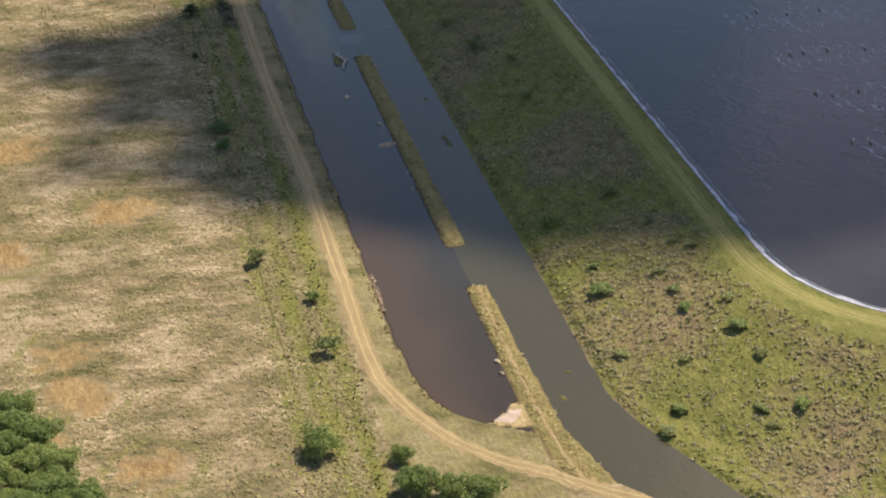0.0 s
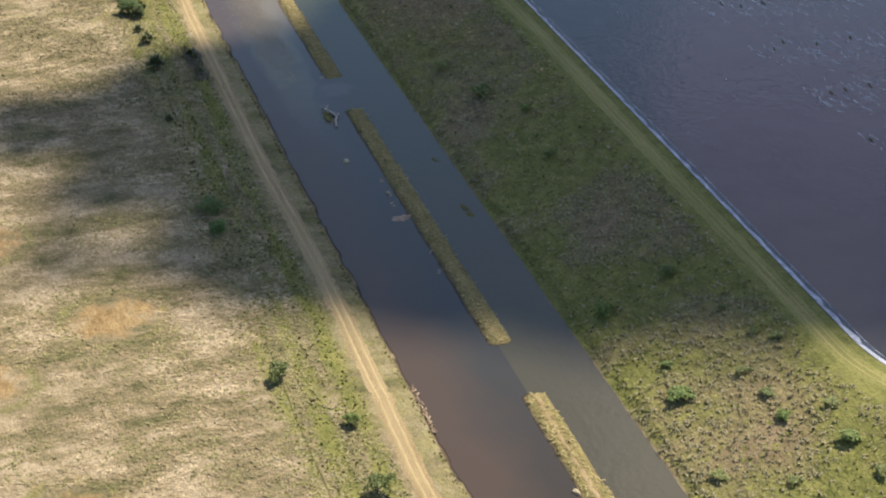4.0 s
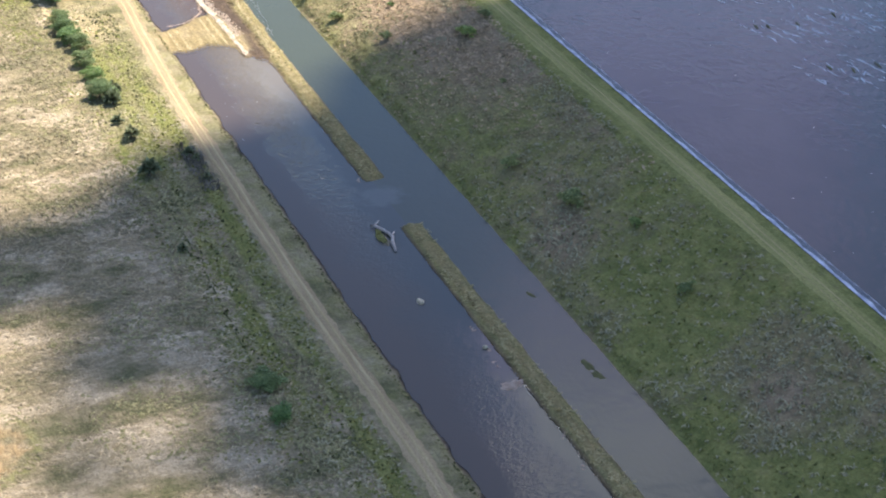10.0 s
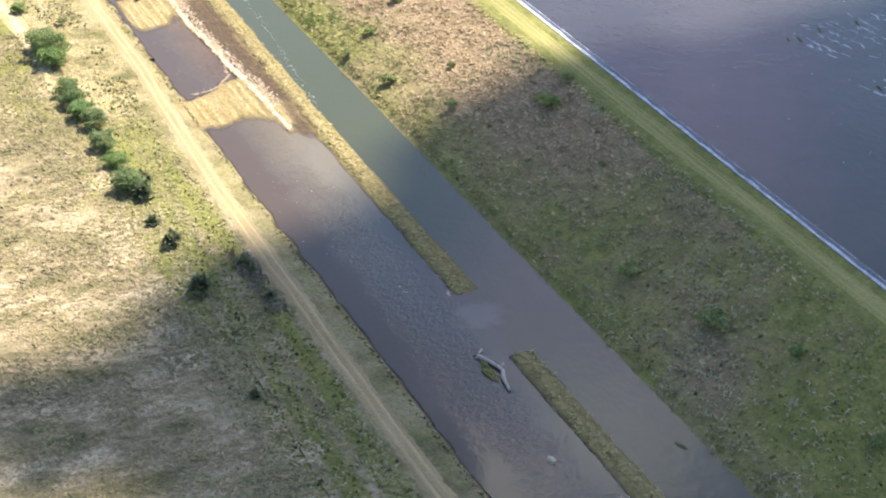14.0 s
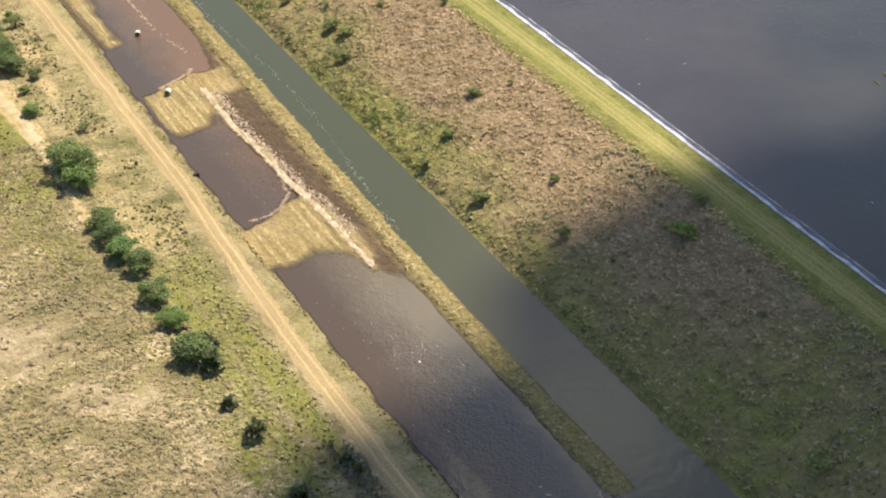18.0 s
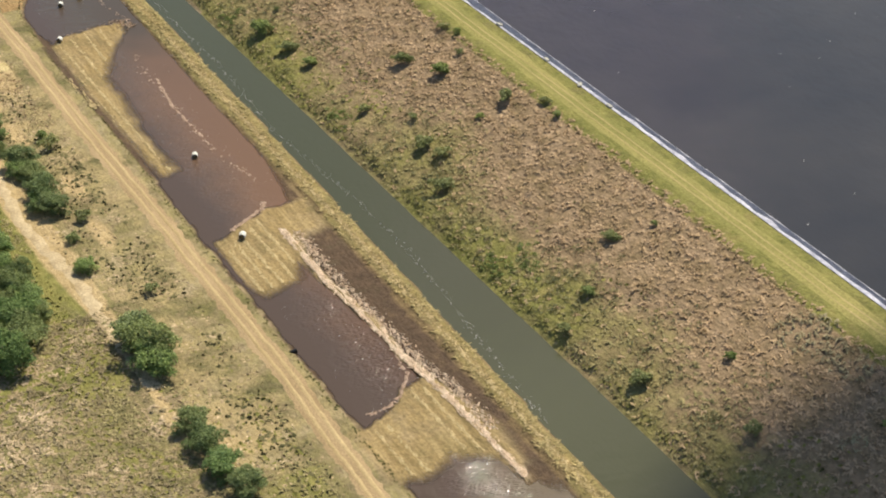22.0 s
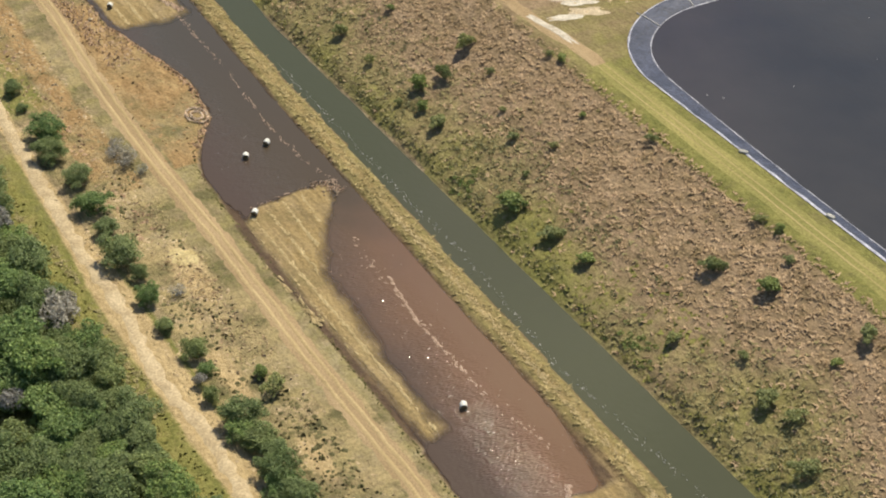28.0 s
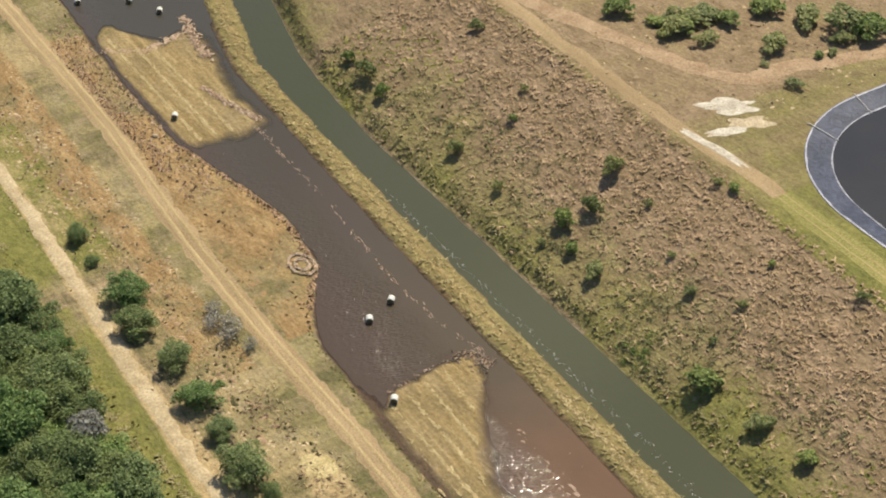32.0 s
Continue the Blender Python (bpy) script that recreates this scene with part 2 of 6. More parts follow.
DRY = [(0.13, 0.115, 0.055), (0.255, 0.195, 0.115), (0.40, 0.31, 0.205)]
GREEN = [(0.12, 0.126, 0.036), (0.255, 0.23, 0.078)]
SLOPE = [(0.18, 0.133, 0.072), (0.262, 0.187, 0.114), (0.345, 0.25, 0.164)]
SAND = [(0.33, 0.24, 0.12), (0.5, 0.38, 0.21)]
MUD = [(0.075, 0.052, 0.036), (0.11, 0.074, 0.05)]
STRAW = [(0.2, 0.145, 0.066), (0.285, 0.205, 0.095), (0.4, 0.3, 0.15)]
ORANGE = [(0.21, 0.13, 0.058), (0.34, 0.225, 0.108), (0.43, 0.32, 0.16)]
mat_ground = ground_material()
mat_road = mottled("dirt_road", (0.29, 0.205, 0.11), (0.40, 0.29, 0.165), 0.35, 0.95, 4.0, 0.5, 0.06, stretch=(1, 0.15, 1))
mat_rut = mottled("bare_wheel_track", (0.36, 0.268, 0.135), (0.47, 0.355, 0.19), 0.5, 0.95, 4.0, 0.4, 0.04, stretch=(1, 0.12, 1))
SILT = ((-17.0, 531.0), 6.5, (0.095, 0.088, 0.08))
mat_canal = water_material("green_canal_water", [(0.0, (0.072, 0.062, 0.042)), (0.38, (0.06, 0.056, 0.04)), (0.5, (0.058, 0.06, 0.032)), (1.0, (0.058, 0.061, 0.031))], 0.05, 0.3, along_y=(300, 920), plume=SILT)
mat_pond = water_material("brown_pond_water", [(0.0, (0.052, 0.037, 0.027)), (0.14, (0.046, 0.044, 0.041)), (0.42, (0.066, 0.06, 0.054)), (0.49, (0.15, 0.122, 0.092)), (0.52, (0.14, 0.108, 0.074)), (0.57, (0.09, 0.052, 0.032)),
                          (0.66, (0.158, 0.09, 0.052)), (0.775, (0.142, 0.083, 0.05)), (0.825, (0.075, 0.055, 0.036)), (1.0, (0.062, 0.054, 0.042))], 0.06, 0.9, 0.05, along_y=(300, 920), detail_scale=2.8, wave=0.13, chop=0.0, exposed=(-27.5, 3.0, 9.5), deep=((-34, -22), (0.076, 0.053, 0.04)), rough_from=(480, 575), plume=SILT, crests=(0.55, 1.25, 1.0), shallow=0.22)
mat_lake = water_material("dark_reservoir_water", [(0.3, (0.026, 0.027, 0.032)), (0.7, (0.049, 0.046, 0.046))], 0.02, 0.6, 0.16, detail_scale=0.6, spec=0.45)
mat_liner = mottled("pond_liner_plastic", (0.024, 0.03, 0.058), (0.066, 0.074, 0.118), 0.3, 0.45, 1.4, 0.8, 0.2, 0.2)

# ---------------------------------------------------------------- plan
WATER = 0.0           # level of canal and pond
LAKE = 11.9           # level of the reservoir
CREST = 12.4          # top of the embankment


def line(y, *points):
    ys, xs = zip(*points)
    return np.interp(y, ys, xs)


def right_bank(y):
    return line(y, (180, 120), (220, 55), (245, 32), (270, 15), (288, 7.5), (300, 3), (312, 0), (880, 0.8), (900, 2.5), (912, 4.5), (933, 10), (960, 19), (1000, 36), (1060, 66))


def berm_right(y):
    return line(y, (180, 105), (220, 42), (245, 20), (265, 4), (280, -8), (300, -12.5), (330, -13.6), (600, -13.2), (660, -11.9), (760, -9.4), (850, -7.3), (890, -6), (912, -4.6), (937, 2.6), (960, 11), (1000, 27), (1060, 56))


def berm_left(y):
    return line(y, (180, 95), (220, 34), (245, 12), (265, -4), (280, -17), (300, -18.6), (330, -18.6), (600, -17.6), (660, -16.2), (760, -14.6), (850, -12.2), (890, -10.5), (912, -9.4), (937, -3), (960, 5), (1000, 20), (1060, 48))


def pond_left(y):
    return line(y, (300, -19), (305, -27), (310, -33), (317, -37.3), (330, -39.3), (345, -39.8), (600, -40.3), (700, -39.8), (760, -38.4), (800, -38.4), (832, -36.8), (838, -34), (848, -27.2), (860, -25.2), (874, -26.6), (884, -29), (893, -31), (915, -31), (935, -30), (960, -28), (1000, -24), (1060, -10))


def reach(x0, y0, x1, y1, blx, bly, x, y):
    """Signed distance to a rounded rectangle, with one radius for its two near corners and one for its far ones."""
    cx, cy, hx, hy = (x0 + x1) / 2, (y0 + y1) / 2, (x1 - x0) / 2, (y1 - y0) / 2
    r = np.where(y < cy, blx, bly)
    qx, qy = np.abs(x - cx) - hx + r, np.abs(y - cy) - hy + r
    return np.minimum(np.maximum(qx, qy), 0) + np.hypot(np.maximum(qx, 0), np.maximum(qy, 0)) - r


def shore(x, y):
    return reach(46.8, 303, 460, 825, 44, 27, x, y)


def crest_edge(x, y):
    return reach(37.2, 290, 700, 1500, 50, 60, x, y)


def fall(y):
    """How steep the lined shore is: gentler at the far corner, where more of the liner lies bare."""
    return line(y, (700, 0.26), (755, 0.22), (800, 0.135), (830, 0.12))


def inside(x, y, corners):
    hit = np.zeros(x.shape, bool)
    for (xa, ya), (xb, yb) in zip(corners, corners[1:] + corners[:1]):
        if ya != yb:
            hit ^= ((ya > y) != (yb > y)) & (x < (xb - xa) * (y - ya) / (yb - ya) + xa)
    return hit


def smooth(a, b, v):
    t = np.clip((v - a) / (b - a), 0, 1)
    return t * t * (3 - 2 * t)


def margin(x, y, corners):
    """Distance to the outline of a plan shape, positive inside."""
    best = np.full(x.shape, 1e9)
    for (xa, ya), (xb, yb) in zip(corners, corners[1:] + corners[:1]):
        ux, uy = xb - xa, yb - ya
        t = np.clip(((x - xa) * ux + (y - ya) * uy) / (ux * ux + uy * uy), 0, 1)
        best = np.minimum(best, np.hypot(x - xa - t * ux, y - ya - t * uy))
    return np.where(inside(x, y, corners), best, -best)


STRAW_FLATS = [
    [(-41, 644), (-34, 646), (-28, 651), (-23, 652), (-21.5, 640), (-21.5, 625), (-25, 628), (-30, 632), (-35, 629), (-41, 631)],
    [(-39, 710), (-34.9, 712), (-29, 715.5), (-24, 717.5), (-16.6, 717), (-16.9, 708), (-22.6, 706), (-29.1, 692), (-37, 690), (-41, 695), (-41, 709)],
    [(-33, 813), (-25, 815), (-17.8, 814.5), (-19.2, 809), (-26, 801), (-31.5, 789), (-32.8, 775), (-33.6, 742), (-37.2, 741), (-38.3, 797), (-36.6, 809)],
    [(-25, 940), (-17.7, 928), (-10.5, 930), (-11.5, 917), (-14.5, 903), (-13.6, 893), (-18, 891), (-35, 893), (-35, 906), (-34, 924)],
]
SAND_POINT = [(-27.5, 305), (-23, 309.5), (-20.5, 313), (-19, 311), (-18, 303), (-22, 303)]
ORANGE_DISCS = [(-95, 419, 9.5), (-121, 463, 10), (-112, 350, 7.5), (-109, 332, 8.5), (-96, 302, 7.5), (-118, 318, 6), (-124, 398, 8)]
BERM_GAPS = [(364.5, 384.5), (516, 538.5)]


def terrain(x, y):
    """Height, and the two sets of zone weights."""
    rb, br, bl, pl = right_bank(y), berm_right(y), berm_left(y), pond_left(y)
    rough = fbm(x, y, 0.11) * 0.35 + fbm(x + 50, y, 0.5) * 0.12
    wob = fbm(x + 9, y + 3, 0.22) * 0.5
    z = 0.75 + rough * 0.8 + 0.0 * x
    # embankment
    d = crest_edge(x, y)
    up = CREST - 0.31 * np.maximum(d, 0)
    up = np.where(d < 0, CREST + rough * 0.15, up + rough * smooth(0, 4, d))
    z = np.maximum(z, up)
    z = z + (CREST - z) * smooth(2, -2, d) * (d < 2)
    # the way into the reservoir
    s = shore(x, y)
    z = np.where(s < 0, CREST + np.maximum(s * (fall(y) + 0.012), -3.0), z)
    # channel, berm, pond
    edge = np.where(x > rb - 1, 3.2, 1.4)
    chan = np.where(y < 205, -9, np.minimum(x - br + wob, rb - x + 0.35 * wob))
    z = np.where(chan > -edge, z * smooth(0.3, -edge, chan) - 1.2 * smooth(-0.2, 2.0, chan), z)
    pond = np.minimum(x - pl, bl - x) + wob
    pond = np.where(y < 300, -9, pond)
    inpond = np.where(pond > -edge, z * smooth(0.3, -edge, pond) - 0.8 * smooth(-0.2, 2.0, pond), z)
    z = np.where(y > 299, inpond, z)
    on_berm = (x > bl - 0.5) & (x < br + 0.5)
    top = 0.42 * smooth(-0.3, 1.2, np.minimum(x - bl, br - x)) + rough * 0.3
    gap = np.zeros_like(x)
    for a, b in BERM_GAPS:
        gap = np.maximum(gap, smooth(-1.2, 1.2, np.minimum(y - a, b - y)))
    z = np.where(on_berm, np.where(y > 279, top * (1 - gap) - 0.9 * gap, z), z)
    flat = np.zeros_like(x)
    for poly in STRAW_FLATS:
        lo = [min(p[k] for p in poly) for k in (0, 1)]
        hi = [max(p[k] for p in poly) for k in (0, 1)]
        box = (x > lo[0] - 5) & (x < hi[0] + 5) & (y > lo[1] - 5) & (y < hi[1] + 5)
        if box.any():
            m = margin(x[box], y[box], poly) + 0.9 + 0.6 * wob[box] + 0.8 * fbm(x[box], y[box] * 0.35, 0.45)
            soft = 1.3 + 2.9 * smooth(hi[1] - 5, hi[1] - 14, y[box])
            flat[box] = np.maximum(flat[box], smooth(-1.0, 1.1, m / soft))
    flat = flat * np.maximum(smooth(0.3, 2.4, x - pl + 0.5 * wob), smooth(690, 670, y))
    z = np.where((flat > 0) & (z < 0.12), np.maximum(z, -0.3 + 0.42 * flat + rough * 0.12), z)
    # mud shelf under the road's bank
    shelf = smooth(line(y, (735, 0.6), (760, 3.2), (800, 3.6), (822, 0.6)), 0.2, x - pl + wob) * smooth(735, 748, y) * smooth(824, 812, y) * (x > pl - 1)
    z = np.where(shelf > 0.02, np.maximum(z, -0.2 + 0.27 * shelf + rough * 0.1), z)
    edge_x = line(y, (612, -19), (622, -22), (647, -22), (667, -21.7), (690, -24), (708, -23), (716, -19), (735, -15.5), (795, -14.5), (806, -15), (821, -16.6), (837, -17.5), (864, -15.9), (888, -15.2), (905, -16), (925, -11))
    bed = smooth(-1.2, 1.0, x - edge_x + wob) * (x < bl + 0.8) * smooth(610, 622, y) * smooth(745, 722, y)
    z = np.where(bed > 0.02, np.maximum(z, -0.3 + 0.36 * bed + rough * 0.12), z)
    ridge_x = line(y, (620, -22.2), (635, -22.4), (648, -22.8), (660, -23.8), (672, -23.8), (688, -24.9), (712, -24.2))
    ridge = smooth(1.2, 0.1, np.abs(x - ridge_x + wob)) * smooth(618, 626, y) * smooth(714, 706, y)
    z = np.where(ridge > 0.02, np.maximum(z, 0.05 + 0.3 * ridge + rough * 0.3), z)
    tip = inside(x + wob, y, SAND_POINT)
    z = np.where(tip & (z < 0.3), 0.22 + rough * 0.2, z)
    # zones
    left = x < pl
    field = smooth(-61, -76, x + 7 * fbm(x, y + 31, 0.035) + 2 * wob)
    green = np.zeros_like(x)
    green = np.where(left & (x < -49.5), 0.55, green)
    green = np.where(left & (x >= -49.5), 0.42, green)
    stripes = 0.3 * fbm(x, y * 0.1, 0.3) + 0.32 * np.sin((x + 0.6 * wob) * 0.93 + 0.8) * smooth(640, 560, y)
    green = np.where(left & (x < -49.5), 0.54 + stripes, green)
    green = np.where(x < -58, (0.64 + stripes) * (1 - field), green)
    right = (x > rb) & (d > 0)
    slope = (right | (d <= 0)).astype(float)
    toe = smooth(26, 5, x - rb + 7 * fbm(x, y + 70, 0.035)) * right
    young = smooth(660, 430, y)
    green = np.where(right, np.maximum(young * (0.62 + 0.2 * smooth(440, 370, y) + 0.5 * fbm(x, y, 0.045)), toe * (0.62 + 0.25 * fbm(x, y, 0.045))), green)
    green = np.where((d <= 1.5) & (s > 0), 0.8 - 0.35 * smooth(785, 835, y), green)
    green = np.where((d <= 0) & (y > 835), 0.25, green)
    green = np.where(on_berm & (y > 279), 0.62, green)
    green = np.where(flat > 0.3, 0.24, green)
    sand = np.zeros_like(x)
    path_x = line(y, (630, -65), (660, -67), (680, -65.5), (705, -66), (755, -67), (780, -67), (812, -66.5), (845, -65.6), (862, -64.7), (887, -63.3), (930, -62))
    sand = np.maximum(sand, smooth(1.0, 0.45, np.abs(x - path_x) / line(y, (640, 1.0), (690, 2.0), (720, 4.4), (800, 4.4), (830, 2.6), (890, 1.6))) * smooth(630, 670, y) * 1.1)
    for cx, cy, rx, ry in ((-52, 800, 3.4, 10), (-56, 725, 2.0, 6), (-58, 770, 2.2, 9), (-54.5, 745, 1.8, 7)):
        sand = np.maximum(sand, 0.95 * smooth(1.5, 0.4, np.hypot((x - cx) / rx, (y - cy) / ry)))
    scrub = left & (x > -63) & (x < -41) & (y > 640)
    sand = np.where(scrub, np.maximum(sand, 0.3 + 0.2 * fbm(x, y, 0.09)), sand)
    green = np.where(scrub, 0.42, green)
    green = np.where((x < -68) & (y > 640), (0.8 + 0.3 * fbm(x, y, 0.07)) * smooth(640, 700, y), green)
    green = np.where((x < -66) & (y > 540), np.maximum(green, (0.42 + 0.4 * fbm(x, y, 0.06)) * smooth(540, 620, y)), green)
    green = np.where((x < -55) & (x > -72) & (y > 860), 0.85 * smooth(860, 872, y), green)
    orange = np.zeros_like(x)
    for cx, cy, r in ORANGE_DISCS:
        orange = np.maximum(orange, 0.72 * smooth(r + 4.5, r - 6, np.hypot(x - cx, (y - cy) * 0.8) + 3.2 * fbm(x, y, 0.2) + 2.5 * fbm(x + 7, y, 0.6)))
        ring = np.hypot(x - cx, y - cy)
        green = np.maximum(green, 0.55 * smooth(r + 6, r + 2, ring) * smooth(r - 1, r + 2, ring) * (x < -72))
    brownflat = left & (x > -41.5) & (y > 833) & (y < 940)
    orange = np.maximum(orange, brownflat * (0.62 + 0.3 * fbm(x, y, 0.12)))
    strip = left & (x < -48) & (x > -57) & (y > 830)
    orange = np.maximum(orange, strip * (0.5 + 0.3 * fbm(x, y, 0.12)))
    orange = np.maximum(orange, 0.8 * left * smooth(3.2, 1.2, np.abs(x + line(y, (850, 51), (885, 51.5), (910, 49.5), (960, 48)) + wob)) * smooth(846, 862, y))
    mud = smooth(0.2, 0.04, z) * (x < rb - 1.2)
    mud = np.maximum(np.maximum(mud, bed * (ridge < 0.3) * 0.9), shelf)
    straw = np.maximum(np.maximum(smooth(0.02, 0.8, flat) * (0.82 + 0.25 * fbm(x, y * 0.3, 0.3)), ridge * 0.8), np.where(on_berm & (y > 279), 0.4 + 0.4 * smooth(1.6, 0.4, np.abs(x - (bl + br) / 2)), 0))
    bare = tip * 1.0
    return z, np.stack([green, slope, np.maximum(sand, bare)], -1), np.stack([mud * (1 - 0.95 * smooth(0.05, 0.6, flat)), straw, orange], -1)


def fbm(x, y, k):
    """Cheap smooth noise: a few rotated sine products."""
    out = np.zeros_like(x, dtype=float)
    rng = np.random.RandomState(int(k * 1000))
    for n in range(7):
        a, p, q = rng.uniform(0, 6.28), rng.uniform(0, 6.28), rng.uniform(0, 6.28)
        f = k * (0.6 + 0.5 * n)
        u, v = x * math.cos(a) + y * math.sin(a), -x * math.sin(a) + y * math.cos(a)
        out += np.sin(u * f * 1.9 + p + 1.3 * np.sin(v * f + q)) * np.sin(v * f * 1.7 + q) / (1 + 0.6 * n)
    return out / 1.6


def spread(fine_a, fine_b, step, far):
    """Even steps between a and b, then wider and wider ones."""
    mid = list(np.arange(fine_a, fine_b + step / 2, step))
    out, v, s = [], fine_b, step
    while v < far[1]:
        s *= 1.35
        v += s
        out.append(min(v, far[1]))
    pre, v, s = [], fine_a, step
    while v > far[0]:
        s *= 1.35
        v -= s
        pre.append(max(v, far[0]))
    return np.array(pre[::-1] + mid + out)


def mesh_object(name, verts, faces, mat, smooth_shade=True):
    me = bpy.data.meshes.new(name)
    me.from_pydata([tuple(v) for v in verts], [], faces)
    me.materials.append(mat)
    me.polygons.foreach_set("use_smooth", [smooth_shade] * len(me.polygons))
    me.update()
    return new(name, me)


def make_ground():
    xs, ys = spread(-128, 62, 0.9, (-2500, 2500)), spread(212, 985, 1.05, (-2000, 3500))
    gx, gy = np.meshgrid(xs, ys)
    z, za, zb = terrain(gx, gy)
    nx, ny = len(xs), len(ys)
    me = bpy.data.meshes.new("ground")
    co = np.stack([gx, gy, z], -1).reshape(-1, 3)
    i = (np.arange(ny - 1)[:, None] * nx + np.arange(nx - 1)[None]).ravel()
    quads = np.stack([i, i + 1, i + nx + 1, i + nx], -1)
    me.vertices.add(len(co))
    me.vertices.foreach_set("co", co.ravel())
    me.loops.add(quads.size)
    me.loops.foreach_set("vertex_index", quads.ravel())
    me.polygons.add(len(quads))
    me.polygons.foreach_set("loop_start", np.arange(len(quads)) * 4)
    me.polygons.foreach_set("use_smooth", [True] * len(quads))
    for name, zone in (("zone_a", za), ("zone_b", zb)):
        at = me.attributes.new(name, "FLOAT_COLOR", "POINT")
        at.data.foreach_set("color", np.concatenate([zone.reshape(-1, 3), np.ones((len(co), 1))], 1).ravel())
    me.materials.append(mat_ground)
    me.update(calc_edges=True)
    me.validate()
    return tagged(new("ground", me), "dry grass field, grassy embankment and muddy canal banks", "ground", kind="structure")


ground = make_ground()


def ground_z(x, y):
    return float(terrain(np.array([[float(x)]]), np.array([[float(y)]]))[0][0, 0])


def ground_zs(x, y):
    return terrain(np.asarray(x, float)[None], np.asarray(y, float)[None])[0][0]


def strip_mesh(name, left_xy, right_xy, z, mat, cuts=1, label="", category="", lift=None):
    """A sheet between two rows of plan points; z a number or a function."""
    verts, faces, n = [], [], cuts + 1
    for (xa, ya), (xb, yb) in zip(left_xy, right_xy):
        for c in range(n):
            t = c / cuts
            x, y = xa + (xb - xa) * t, ya + (yb - ya) * t
            verts.append((x, y, z if not callable(z) else z(x, y, t)))
    for r in range(len(left_xy) - 1):
        for c in range(cuts):
            a = r * n + c
            faces.append((a, a + 1, a + n + 1, a + n))
    return tagged(mesh_object(name, verts, faces, mat), label, category, kind="structure")


YS = list(np.arange(208, 1061, 4.0))
strip_mesh("water_canal", [(float(berm_right(y)) - 3.5, y) for y in YS], [(float(right_bank(y)) + 3.0, y) for y in YS], WATER, mat_canal,
           label="murky green water of a straight drainage canal", category="water")
YP = list(np.arange(299, 1061, 1.0))
pond_water = strip_mesh("water_pond", [(float(pond_left(y)) - 3, y) for y in YP], [(float(berm_left(y)) + 1.5, y) for y in YP], WATER + 0.006, mat_pond, 30,
                        label="shallow brown water over a muddy bed", category="water")
pond_co = np.zeros(len(pond_water.data.vertices) * 3)
pond_water.data.vertices.foreach_get("co", pond_co)
pond_co = pond_co.reshape(-1, 3)
pond_water.data.attributes.new("depth", "FLOAT", "POINT").data.foreach_set("value", WATER - ground_zs(pond_co[:, 0], pond_co[:, 1]))
# across the gaps in the berm the two waters meet under the canal's sheet


def ring(off, n=24):
    """The shore, moved outwards by off (a number, or a function of y), as plan points from the near side round to the far side."""
    far = off if callable(off) else (lambda y: off)
    pts = [(400.0, 303.0 - far(303))]
    for k in range(n + 1):
        a = math.pi * 1.5 - k / n * math.pi / 2
        r = 44 + far(347 + 44 * math.sin(a))
        pts.append((46.8 + 44 + r * math.cos(a), 303 + 44 + r * math.sin(a)))
    pts += [(46.8 - far(y), y) for y in np.arange(352, 797, 4.0)]
    for k in range(n + 1):
        a = math.pi - k / n * math.pi / 2
        r = 27 + far(798 + 27 * math.sin(a))
        pts.append((46.8 + 27 + r * math.cos(a), 825 - 27 + r * math.sin(a)))
    return pts + [(400.0, 825.0 + far(825))]


inner = ring(-1.0)
lake_mesh = mesh_object("water_reservoir", [(x, y, LAKE) for x, y in inner], [tuple(range(len(inner)))[::-1]], mat_lake, False)
tagged(lake_mesh, "dark open water of a lined reservoir", "water", kind="structure")


def liner_z(x, y, t):
    s = float(shore(np.array(x), np.array(y)))
    return CREST + 0.06 + (max(s, -9) * float(fall(y)) if s < 0 else 0.0)


strip_mesh("liner", ring(0.5), ring(-8.0), liner_z, mat_liner, 8, "blue-black plastic liner round the reservoir's edge", "liner")

ROAD = [(14, 258), (4, 267), (-9.5, 275), (-17.6, 282.7), (-27.3, 289.7), (-37.3, 301), (-44.3, 318), (-47, 335), (-46.6, 378), (-46.2, 437), (-47.4, 486), (-47.2, 560), (-46.8, 604), (-45.6, 640), (-44.4, 668),
        (-44.2, 722), (-44.3, 770), (-43.6, 810), (-43.6, 843), (-42, 880), (-40, 906), (-39.3, 947), (-38, 1000), (-30, 1060)]


def glide(points, step=2.0):
    """A smooth row of plan points through the given ones."""
    p = [Vector(q) for q in points]
    p = [p[0] * 2 - p[1]] + p + [p[-1] * 2 - p[-2]]
    out = []
    for i in range(1, len(p) - 2):
        a, b, c, d = p[i - 1 : i + 3]
        for k in range(max(1, int((c - b).length / step))):
            t = k / max(1, int((c - b).length / step))
            out.append(0.5 * ((2 * b) + (c - a) * t + (2 * a - 5 * b + 4 * c - d) * t * t + (3 * b - a - 3 * c + d) * t ** 3))
    return out + [p[-2]]


def offset(row, by):
    out = []
    for i, q in enumerate(row):
        way = (row[min(i + 1, len(row) - 1)] - row[max(i - 1, 0)]).normalized()
        out.append((q.x - way.y * by, q.y + way.x * by))
    return out


